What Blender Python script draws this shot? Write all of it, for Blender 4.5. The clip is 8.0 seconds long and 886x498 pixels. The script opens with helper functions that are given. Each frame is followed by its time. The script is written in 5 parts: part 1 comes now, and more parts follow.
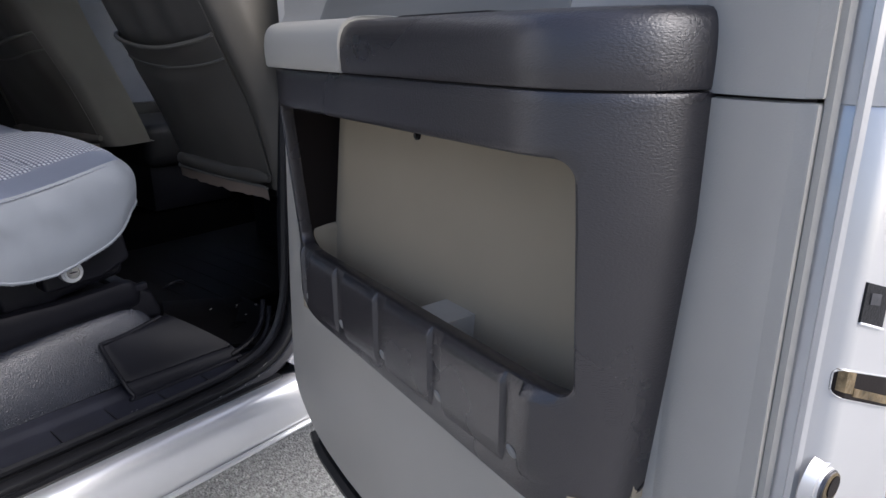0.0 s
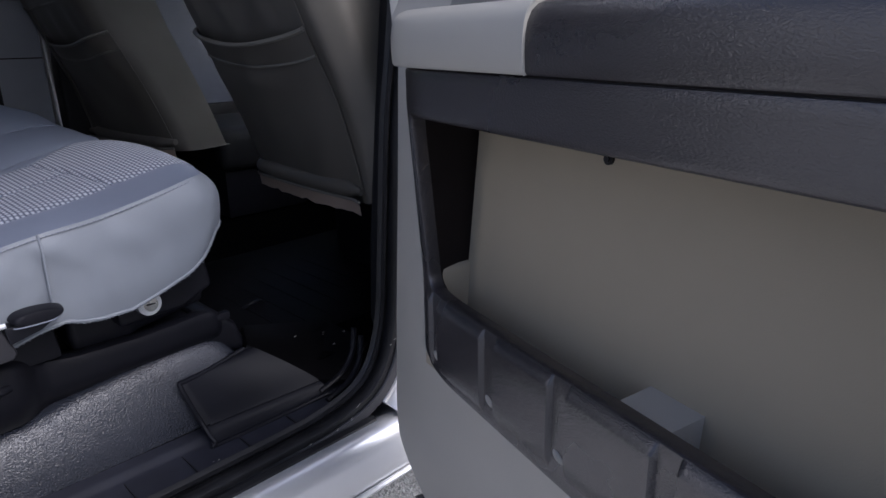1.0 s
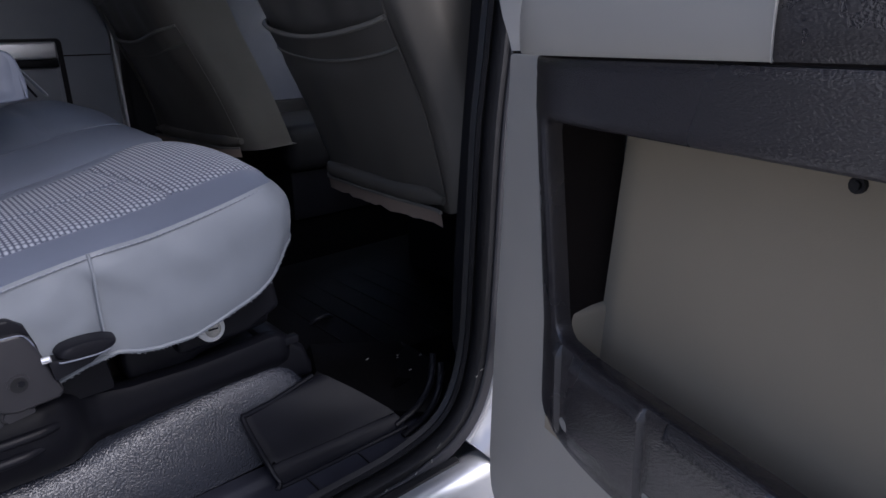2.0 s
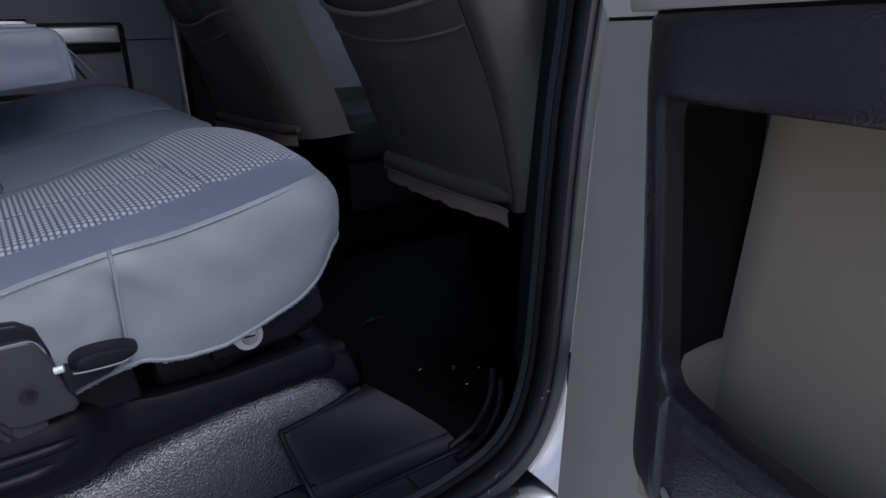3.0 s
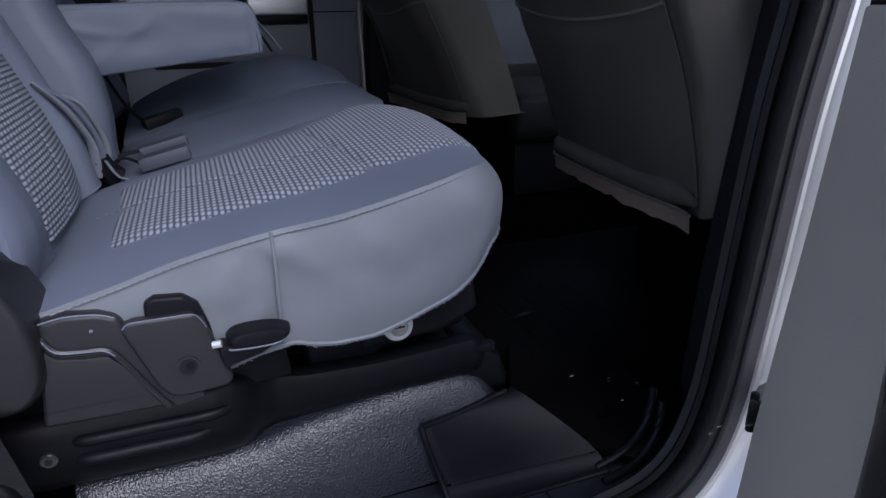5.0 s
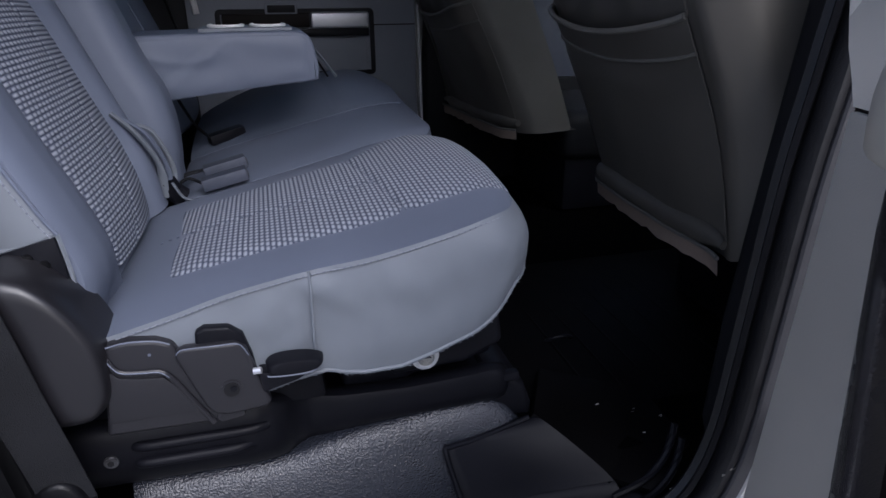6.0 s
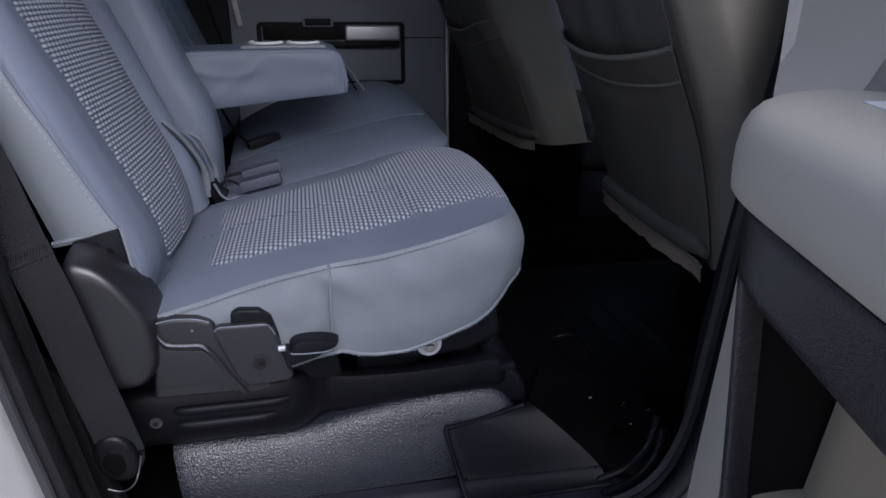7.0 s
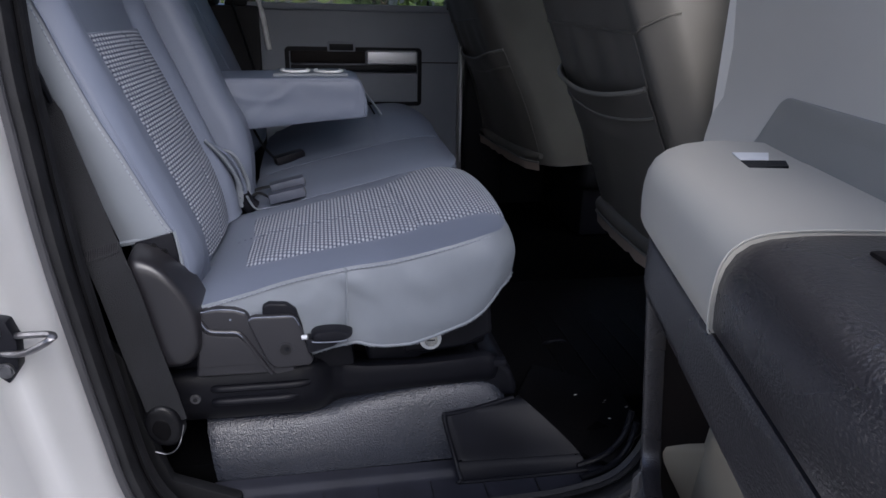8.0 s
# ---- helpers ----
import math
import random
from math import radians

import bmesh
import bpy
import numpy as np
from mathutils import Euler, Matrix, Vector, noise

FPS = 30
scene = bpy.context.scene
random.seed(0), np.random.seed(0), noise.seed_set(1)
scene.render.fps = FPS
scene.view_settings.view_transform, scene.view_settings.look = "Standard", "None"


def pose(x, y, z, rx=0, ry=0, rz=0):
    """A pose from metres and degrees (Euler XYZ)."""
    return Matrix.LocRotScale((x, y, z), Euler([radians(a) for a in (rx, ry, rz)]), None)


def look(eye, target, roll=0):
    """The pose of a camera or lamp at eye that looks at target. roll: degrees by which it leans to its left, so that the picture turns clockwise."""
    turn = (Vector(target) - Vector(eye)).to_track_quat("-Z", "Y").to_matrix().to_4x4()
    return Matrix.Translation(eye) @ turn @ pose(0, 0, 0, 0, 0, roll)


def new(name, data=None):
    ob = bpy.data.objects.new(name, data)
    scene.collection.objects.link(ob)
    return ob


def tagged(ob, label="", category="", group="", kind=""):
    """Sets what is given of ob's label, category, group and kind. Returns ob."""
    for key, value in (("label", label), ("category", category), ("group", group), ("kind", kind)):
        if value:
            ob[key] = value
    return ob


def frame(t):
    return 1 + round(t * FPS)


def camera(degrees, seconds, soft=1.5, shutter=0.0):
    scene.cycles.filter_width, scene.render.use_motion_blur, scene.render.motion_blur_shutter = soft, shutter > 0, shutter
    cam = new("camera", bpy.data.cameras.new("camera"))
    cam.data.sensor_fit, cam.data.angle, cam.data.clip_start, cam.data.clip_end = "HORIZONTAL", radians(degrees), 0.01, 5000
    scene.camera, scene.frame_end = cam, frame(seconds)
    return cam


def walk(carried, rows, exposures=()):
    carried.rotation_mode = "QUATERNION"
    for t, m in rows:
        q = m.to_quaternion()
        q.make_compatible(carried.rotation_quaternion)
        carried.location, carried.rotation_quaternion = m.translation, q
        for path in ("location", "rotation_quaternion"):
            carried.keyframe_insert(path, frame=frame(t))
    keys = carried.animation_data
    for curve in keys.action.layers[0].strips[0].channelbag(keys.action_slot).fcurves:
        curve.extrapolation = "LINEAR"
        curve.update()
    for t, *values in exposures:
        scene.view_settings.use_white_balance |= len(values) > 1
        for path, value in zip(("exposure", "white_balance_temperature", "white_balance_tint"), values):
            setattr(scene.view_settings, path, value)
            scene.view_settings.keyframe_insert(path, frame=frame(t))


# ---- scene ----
cam = camera(68.5, 8.0)
METRES, EYE, TILT, LEAN, TURN = 1.0, 1.35, -17.6, 0.0, -40.2
ROWS = [
    (0.0, 0.0, 0.0, 0.0, 0.0, 0.0, -0.0),
    (0.5, -0.0629, 0.0949, 0.0294, 2.4, -0.28, -0.27),
    (1.0, -0.1209, 0.1919, 0.0581, 4.93, -0.47, -0.6),
    (1.5, -0.1681, 0.2698, 0.0788, 7.46, -0.63, -1.03),
    (3.0, -0.2327, 0.4539, 0.1056, 14.99, -1.73, -3.3),
    (3.5, -0.2433, 0.4965, 0.1048, 18.28, -2.4, -4.41),
    (4.0, -0.2606, 0.5134, 0.1025, 21.79, -3.25, -5.64),
    (4.5, -0.272, 0.5157, 0.1074, 25.51, -4.22, -6.84),
    (6.0, -0.2166, 0.4859, 0.1996, 34.47, -6.8, -9.72),
    (6.5, -0.1689, 0.453, 0.2132, 36.34, -7.02, -10.49),
    (7.0, -0.1233, 0.4142, 0.2144, 37.42, -6.95, -11.2),
    (7.5, -0.068, 0.3618, 0.2187, 38.05, -6.61, -11.9),
    (8.0, -0.0134, 0.3063, 0.2272, 38.97, -6.0, -12.51),
]
walk(cam, [(t, pose(0, 0, EYE, TILT, LEAN, TURN) @ pose(METRES * x, METRES * y, METRES * z, 90 + pitch, roll, yaw)) for t, x, y, z, yaw, pitch, roll in ROWS],
     exposures=[(0.0, 0.52, 5950, 10), (0.7, 0.36, 5700, 12), (1.6, 0.16, 5650, 15), (4.0, 0.00, 5450, 13), (6.5, 0.04, 5550, 13), (8.0, 0.24, 5700, 11)])


# ---- sky and sun ----
world = bpy.data.worlds.new("sky")
scene.world = world
world.use_nodes = True
wn = world.node_tree.nodes
sky = wn.new("ShaderNodeTexSky")
sky.sky_type, sky.sun_disc = "NISHITA", False
sky.sun_elevation, sky.sun_rotation = radians(42), radians(156)
sky.air_density, sky.dust_density = 0.7, 5.0
wn["Background"].inputs["Strength"].default_value = 0.21
world.node_tree.links.new(sky.outputs["Color"], wn["Background"].inputs["Color"])
sun = new("sun", bpy.data.lights.new("sun", "SUN"))
sun.data.energy, sun.data.angle, sun.data.color = 1.15, radians(50), (1.0, 0.99, 0.97)
sun.matrix_world = look((1.7, -3.85, 3.7), (0, 0, 0))


# ---- materials ----
def surface(name, color, rough=0.5, metal=0.0, stain=(3.0, 0.12), grain=(400.0, 0.1), pattern="noise", spec=0.5, coat=0.0, stretch=1.0, vary=0.08):
    """A painted, plastic, cloth or metal surface with broad unevenness and a fine relief, in metres."""
    m = bpy.data.materials.new(name)
    m.use_nodes = True
    nodes, link = m.node_tree.nodes, m.node_tree.links.new
    b = nodes["Principled BSDF"]
    b.inputs["Metallic"].default_value, b.inputs["Roughness"].default_value = metal, rough
    b.inputs["Specular IOR Level"].default_value, b.inputs["Coat Weight"].default_value = spec, coat
    tc = nodes.new("ShaderNodeTexCoord")
    n1 = nodes.new("ShaderNodeTexNoise")
    n1.inputs["Scale"].default_value, n1.inputs["Detail"].default_value = stain[0], 6
    link(tc.outputs["Object"], n1.inputs["Vector"])
    ramp = nodes.new("ShaderNodeMapRange")
    ramp.inputs["From Min"].default_value, ramp.inputs["From Max"].default_value = 0.3, 0.7
    ramp.inputs["To Min"].default_value, ramp.inputs["To Max"].default_value = 1 - stain[1], 1 + stain[1]
    link(n1.outputs["Fac"], ramp.inputs["Value"])
    mul = nodes.new("ShaderNodeVectorMath")
    mul.operation = "SCALE"
    mul.inputs[0].default_value = color
    link(ramp.outputs["Result"], mul.inputs["Scale"])
    link(mul.outputs["Vector"], b.inputs["Base Color"])
    rr = nodes.new("ShaderNodeMapRange")
    rr.inputs["To Min"].default_value, rr.inputs["To Max"].default_value = max(0.03, rough - vary), min(1, rough + vary)
    link(n1.outputs["Fac"], rr.inputs["Value"])
    link(rr.outputs["Result"], b.inputs["Roughness"])
    if grain[1] > 0:
        if pattern == "pebble":
            n2 = nodes.new("ShaderNodeTexVoronoi")
            n2.feature = "SMOOTH_F1"
            n2.inputs["Smoothness"].default_value = 0.3
            out = n2.outputs["Distance"]
        else:
            n2 = nodes.new("ShaderNodeTexNoise")
            n2.inputs["Detail"].default_value = 1 if pattern == "speckle" else 3
            out = n2.outputs["Fac"]
        n2.inputs["Scale"].default_value = grain[0]
        size = nodes.new("ShaderNodeMapping")
        size.inputs["Scale"].default_value = (1.0, 1.0, stretch)
        link(tc.outputs["Object"], size.inputs["Vector"])
        link(size.outputs["Vector"], n2.inputs["Vector"])
        bump = nodes.new("ShaderNodeBump")
        bump.inputs["Strength"].default_value, bump.inputs["Distance"].default_value = grain[1], 0.6 / grain[0]
        bump.invert = pattern == "pebble"
        link(out, bump.inputs["Height"])
        link(bump.outputs["Normal"], b.inputs["Normal"])
    return m


def woven(name, light, dark):
    """Ribbed seat cloth: ribs of short beads, by the mesh's UV in metres (u across the ribs)."""
    m = surface(name, light, 0.85, stain=(12, 0.06), grain=(1500, 0.1), spec=0.25)
    nodes, link = m.node_tree.nodes, m.node_tree.links.new
    b = nodes["Principled BSDF"]

    def math(op, a, c=None):
        n = nodes.new("ShaderNodeMath")
        n.operation = op
        for i, v in enumerate((a, c)):
            if v is None:
                continue
            if isinstance(v, (int, float)):
                n.inputs[i].default_value = v
            else:
                link(v, n.inputs[i])
        return n.outputs[0]
    uv = nodes.new("ShaderNodeUVMap")
    sep = nodes.new("ShaderNodeSeparateXYZ")
    link(uv.outputs[0], sep.inputs[0])
    wob = nodes.new("ShaderNodeTexNoise")
    wob.inputs["Scale"].default_value = 60
    link(uv.outputs[0], wob.inputs["Vector"])
    u = math("ADD", math("DIVIDE", sep.outputs[0], 0.0068), math("MULTIPLY", wob.outputs["Fac"], 0.12))
    row = math("FLOOR", u)
    v = math("ADD", math("DIVIDE", sep.outputs[1], 0.0120), math("MULTIPLY", row, 0.30))
    rib = math("SINE", math("MULTIPLY", math("FRACT", u), 3.14159))
    bead = math("POWER", math("ABSOLUTE", math("SINE", math("MULTIPLY", v, 3.14159))), 0.55)
    h = math("MULTIPLY", math("POWER", rib, 0.8), math("ADD", 0.14, math("MULTIPLY", bead, 0.86)))
    mix = nodes.new("ShaderNodeMix")
    mix.data_type = "RGBA"
    mr = nodes.new("ShaderNodeMapRange")
    mr.inputs["From Min"].default_value, mr.inputs["From Max"].default_value = 0.30, 0.92
    link(h, mr.inputs["Value"])
    link(mr.outputs["Result"], mix.inputs["Factor"])
    mix.inputs["A"].default_value, mix.inputs["B"].default_value = (*dark, 1), (*light, 1)
    link(mix.outputs["Result"], b.inputs["Base Color"])
    bump = nodes.new("ShaderNodeBump")
    bump.inputs["Strength"].default_value, bump.inputs["Distance"].default_value = 0.8, 0.002
    link(h, bump.inputs["Height"])
    link(bump.outputs["Normal"], b.inputs["Normal"])
    return m


def glass(name, tint=(0.9, 0.95, 0.93)):
    m = bpy.data.materials.new(name)
    m.use_nodes = True
    b = m.node_tree.nodes["Principled BSDF"]
    b.inputs["Base Color"].default_value, b.inputs["Roughness"].default_value = (*tint, 1), 0.02
    b.inputs["Transmission Weight"].default_value, b.inputs["IOR"].default_value = 1.0, 1.45
    return m


SEAT_TOP = surface("slate_blue_leatherette", (0.118, 0.135, 0.180), 0.5, stain=(6, 0.07), grain=(900, 0.12), spec=0.4)
SEAT_SIDE = surface("grey_leatherette", (0.156, 0.171, 0.194), 0.5, stain=(7, 0.07), grain=(900, 0.12), spec=0.4)
WEAVE = woven("grey_ribbed_cloth", (0.305, 0.326, 0.372), (0.072, 0.082, 0.118))
STITCH = surface("grey_thread", (0.21, 0.225, 0.255), 0.8)
SEAT_BACK = surface("taupe_grey_vinyl", (0.098, 0.091, 0.078), 0.48, stain=(5, 0.14), grain=(700, 0.15), spec=0.42)
# Lighter than the seat vinyl, with the hems' highlights put into the colour.
PIPING = surface("highlit_vinyl_piping", (0.150, 0.142, 0.125), 0.5, stain=(9, 0.15), grain=(700, 0.15), spec=0.4)
FRAY = surface("raw_tan_cloth_edge", (0.25, 0.195, 0.155), 0.95, grain=(600, 0.5))
BOLSTER = surface("charcoal_door_plastic", (0.0280, 0.0250, 0.0268), 0.27, stain=(5, 0.12), grain=(420, 0.36), spec=0.9, stretch=2.0)
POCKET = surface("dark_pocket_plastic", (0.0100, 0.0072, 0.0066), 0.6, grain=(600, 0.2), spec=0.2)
TRIM = surface("light_grey_door_trim", (0.405, 0.388, 0.348), 0.5, stain=(4, 0.06), grain=(600, 0.22), spec=0.35)
TRIM_IN = surface("olive_grey_pocket_lining", (0.320, 0.276, 0.205), 0.65, stain=(4, 0.06), grain=(700, 0.15), spec=0.3)
FIELD = surface("mid_grey_door_field", (0.275, 0.265, 0.238), 0.62, stain=(4, 0.06), grain=(700, 0.15), spec=0.3)
COVER = surface("satin_grey_grip_cover", (0.41, 0.392, 0.345), 0.45, stain=(5, 0.05), grain=(900, 0.1), spec=0.35)
HINGE = surface("satin_black_hinge_plastic", (0.0120, 0.0115, 0.0140), 0.34, stain=(8, 0.12), grain=(900, 0.12), spec=0.6)
PLASTIC = surface("charcoal_seat_plastic", (0.018, 0.0176, 0.021), 0.34, stain=(8, 0.12), grain=(900, 0.3), spec=0.45)
BLACK = surface("black_moulded_plastic", (0.0058, 0.0060, 0.0086), 0.42, stain=(8, 0.2), grain=(900, 0.25), spec=0.16)
RUBBER = surface("black_rubber_seal", (0.0085, 0.0085, 0.0098), 0.42, stain=(20, 0.3), grain=(500, 0.3), spec=0.34)
VINYL = surface("pebbled_black_floor_vinyl", (0.021, 0.0235, 0.032), 0.24, stain=(9, 0.15), grain=(400, 1.0), pattern="speckle", spec=0.75)
MAT = surface("black_rubber_mat", (0.0060, 0.0063, 0.0092), 0.42, stain=(9, 0.2), grain=(800, 0.2), spec=0.15)
# Darker copy of the mat rubber with the footwell's shade in its colour.
SHADED_BLACK = surface("shaded_black_rubber", (0.0020, 0.0019, 0.0024), 0.55, stain=(9, 0.3), grain=(800, 0.2), spec=0.08)
PILLAR = surface("charcoal_pillar_trim", (0.011, 0.0112, 0.013), 0.55, grain=(700, 0.2), spec=0.25)
# Near-zero base colour carries the shade of the footwell.
CARPET = surface("shaded_black_carpet", (0.0012, 0.0012, 0.0015), 0.95, grain=(500, 0.6), spec=0.03)
PAINT = surface("silver_car_paint", (0.64, 0.64, 0.64), 0.28, metal=0.60, stain=(6, 0.04), grain=(900, 0.0), vary=0.01)
STEEL = surface("dark_worn_steel", (0.16, 0.16, 0.17), 0.35, metal=0.9, stain=(60, 0.3), grain=(300, 0.1))
METAL = surface("zinc_plated_steel", (0.62, 0.61, 0.58), 0.25, metal=1.0, stain=(60, 0.2), grain=(300, 0.1))
RUST = surface("grimy_latch_metal", (0.22, 0.17, 0.10), 0.5, metal=0.7, stain=(70, 0.7), grain=(300, 0.5))
SATIN = surface("brushed_silver_trim", (0.62, 0.63, 0.65), 0.35, metal=0.6, stain=(9, 0.08))
WEB = surface("black_belt_webbing", (0.0115, 0.0120, 0.0140), 0.72, stain=(20, 0.15), grain=(900, 1.0), pattern="pebble", spec=0.2)
SEALFACE = surface("charcoal_rubber_flange", (0.030, 0.030, 0.034), 0.5, stain=(14, 0.2), grain=(500, 0.2), spec=0.4)
LINER = surface("light_grey_headliner", (0.62, 0.62, 0.61), 0.9, grain=(500, 0.3))
DARKTRIM = surface("dark_grey_cab_trim", (0.0075, 0.0078, 0.0092), 0.6, grain=(700, 0.2), spec=0.2)
FARTRIM = surface("slate_grey_door_panel", (0.20, 0.215, 0.25), 0.5, stain=(5, 0.08), grain=(700, 0.2))
ASPHALT = surface("pale_worn_asphalt", (0.27, 0.27, 0.262), 0.9, stain=(60, 0.45), grain=(140, 1.0), pattern="pebble")
LEAF = surface("green_leaves", (0.09, 0.13, 0.03), 0.6, stain=(4, 0.5))
BARK = surface("bark", (0.10, 0.075, 0.05), 0.9)
GLASS = glass("window_glass", (0.42, 0.47, 0.46))
CLEAR = glass("clear_window_glass", (0.90, 0.93, 0.92))
GLOSS = surface("glossy_black_plastic", (0.004, 0.004, 0.005), 0.34, stain=(20, 0.2), grain=(120, 0.15), spec=0.22)
UPTRIM = surface("pale_grey_upper_door_trim", (0.50, 0.475, 0.42), 0.66, stain=(4, 0.06), grain=(600, 0.22), spec=0.18)
SCUFF = surface("blue_black_scuff_plate", (0.018, 0.019, 0.027), 0.45, stain=(14, 0.25), grain=(700, 0.25), spec=0.3)
# Near-white for pale edges and for painted highlights and daylit gaps.
PALE = surface("pale_edge_and_highlight", (0.78, 0.78, 0.78), 0.35, stain=(40, 0.1))
SLATE = surface("slate_buckle_side", (0.046, 0.053, 0.075), 0.5, stain=(20, 0.1), grain=(900, 0.2))
BUCKLE = surface("slate_buckle_plastic", (0.125, 0.140, 0.185), 0.5, stain=(20, 0.1), grain=(900, 0.2))


# ---- mesh helpers ----
FRAME = Matrix()


def thing(name, at, label="", category="", group="", kind=""):
    ob = new(name)
    ob.empty_display_size = 0.05
    ob.location = FRAME @ Vector(at)
    return tagged(ob, label, category, group, kind)


def part(name, bm, material, parent=None, label="", smooth=True, kind=""):
    """Links a bmesh, drawn in the frame of its section, as one mesh object under a thing or a part."""
    bm.transform(FRAME)
    bmesh.ops.remove_doubles(bm, verts=bm.verts, dist=1e-6)
    bmesh.ops.recalc_face_normals(bm, faces=bm.faces)
    me = bpy.data.meshes.new(name)
    bm.to_mesh(me)
    bm.free()
    me.materials.append(material)
    if smooth:
        me.polygons.foreach_set("use_smooth", [True] * len(me.polygons))
        me.set_sharp_from_angle(angle=radians(38))
    ob = new(name, me)
    if parent:
        ob.parent = parent
        if parent.type == "EMPTY":
            ob.matrix_parent_inverse = Matrix.Translation(-parent.location)
    return tagged(ob, label, kind=kind)


def box(x0, x1, y0, y1, z0, z1, bev=0.0, seg=2):
    bm = bmesh.new()
    bmesh.ops.create_cube(bm, size=1)
    for v in bm.verts:
        v.co = ((x0 + x1) / 2 + v.co.x * (x1 - x0), (y0 + y1) / 2 + v.co.y * (y1 - y0), (z0 + z1) / 2 + v.co.z * (z1 - z0))
    if bev:
        bmesh.ops.bevel(bm, geom=bm.edges[:], offset=bev, segments=seg, profile=0.6, affect="EDGES")
    return bm


def prism(pts, axis, a, b, bev=0.0, seg=2):
    """A polygon extruded along an axis from a to b: (x, z) along y, (y, z) along x, (x, y) along z."""
    put = {"y": lambda p, k: (p[0], k, p[1]), "x": lambda p, k: (k, p[0], p[1]), "z": lambda p, k: (p[0], p[1], k)}[axis]
    bm = bmesh.new()
    lo, hi = [bm.verts.new(put(p, a)) for p in pts], [bm.verts.new(put(p, b)) for p in pts]
    bm.faces.new(lo), bm.faces.new(hi)
    for i in range(len(pts)):
        j = (i + 1) % len(pts)
        bm.faces.new((lo[i], lo[j], hi[j], hi[i]))
    bmesh.ops.recalc_face_normals(bm, faces=bm.faces)
    if bev:
        sharp = [e for e in bm.edges if len(e.link_faces) == 2 and e.calc_face_angle() > 0.6]
        bmesh.ops.bevel(bm, geom=sharp, offset=bev, segments=seg, profile=0.6, affect="EDGES")
    return bm


def loft(rings, ring_closed=True, cap=True, wrap=False):
    """A skin over rings of equal length."""
    bm = bmesh.new()
    vs = [[bm.verts.new(p) for p in r] for r in rings]
    n = len(rings[0])
    for k in range(len(vs) if wrap else len(vs) - 1):
        a, b = vs[k], vs[(k + 1) % len(vs)]
        for i in range(n if ring_closed else n - 1):
            j = (i + 1) % n
            bm.faces.new((a[i], a[j], b[j], b[i]))
    if cap and ring_closed and not wrap:
        bm.faces.new(vs[0]), bm.faces.new(vs[-1])
    return bm


def spline(pts, n=8, closed=False):
    """Points along a smooth curve through pts."""
    pts = [Vector(p) for p in pts]
    out, m = [], len(pts)
    for i in range(m if closed else m - 1):
        if closed:
            p = [pts[(i + k) % m] for k in (-1, 0, 1, 2)]
        else:
            p = [pts[max(0, min(m - 1, i + k))] for k in (-1, 0, 1, 2)]
        for k in range(n):
            t = k / n
            out.append(0.5 * (2 * p[1] + (p[2] - p[0]) * t + (2 * p[0] - 5 * p[1] + 4 * p[2] - p[3]) * t * t + (3 * p[1] - p[0] - 3 * p[2] + p[3]) * t ** 3))
    if not closed:
        out.append(pts[-1])
    return out


def tube(pts, r, n=8, flat=1.0, closed=False):
    """A round bar along points; flat squeezes it along its second axis."""
    pts = [Vector(p) for p in pts]
    rings, up = [], Vector((0.31, 0.17, 0.93))
    for i, p in enumerate(pts):
        a = pts[i - 1] if i or closed else p
        b = pts[(i + 1) % len(pts)] if i < len(pts) - 1 or closed else p
        d = (b - a).normalized()
        s = d.cross(up).normalized()
        w = s.cross(d)
        rings.append([p + r * (math.cos(2 * math.pi * k / n) * s + flat * math.sin(2 * math.pi * k / n) * w) for k in range(n)])
    return loft(rings, wrap=closed)


def cylinder(at, way, r, depth, n=24, bev=0.0, top=1.0):
    """A round plug from at along way."""
    q = Vector(way).normalized().to_track_quat("Z", "Y").to_matrix().to_4x4()
    bm = bmesh.new()
    bmesh.ops.create_cone(bm, cap_ends=True, segments=n, radius1=r, radius2=r * top, depth=depth)
    if bev:
        rim = [e for e in bm.edges if abs(e.verts[0].co.z - e.verts[1].co.z) < 1e-6 and e.verts[0].co.z > 0]
        bmesh.ops.bevel(bm, geom=rim, offset=bev, segments=2, affect="EDGES")
    bm.transform(Matrix.Translation(at) @ q @ Matrix.Translation((0, 0, depth / 2)))
    return bm


def roundrect(u0, u1, v0, v1, r, n=6, per=6, r_top=None):
    """A rounded rectangle's outline with a fixed number of points a side."""
    out, low, top = [], r, r if r_top is None else r_top
    for cx, cy, a, r, nx in ((u1 - top, v1 - top, 0, top, (u0 + top, v1)), (u0 + top, v1 - top, 90, top, (u0, v0 + low)), (u0 + low, v0 + low, 180, low, (u1 - low, v0)), (u1 - low, v0 + low, 270, low, (u1, v1 - top))):
        for k in range(n + 1):
            t = radians(a + 90 * k / n)
            out.append((cx + r * math.cos(t), cy + r * math.sin(t)))
        p = out[-1]
        for k in range(1, per):
            out.append((p[0] + (nx[0] - p[0]) * k / per, p[1] + (nx[1] - p[1]) * k / per))
    return out


def join(bms):
    """Several bmeshes of one part as one."""
    out = bmesh.new()
    for b in bms:
        me = bpy.data.meshes.new("piece")
        b.to_mesh(me)
        b.free()
        out.from_mesh(me)
        bpy.data.meshes.remove(me)
    return out


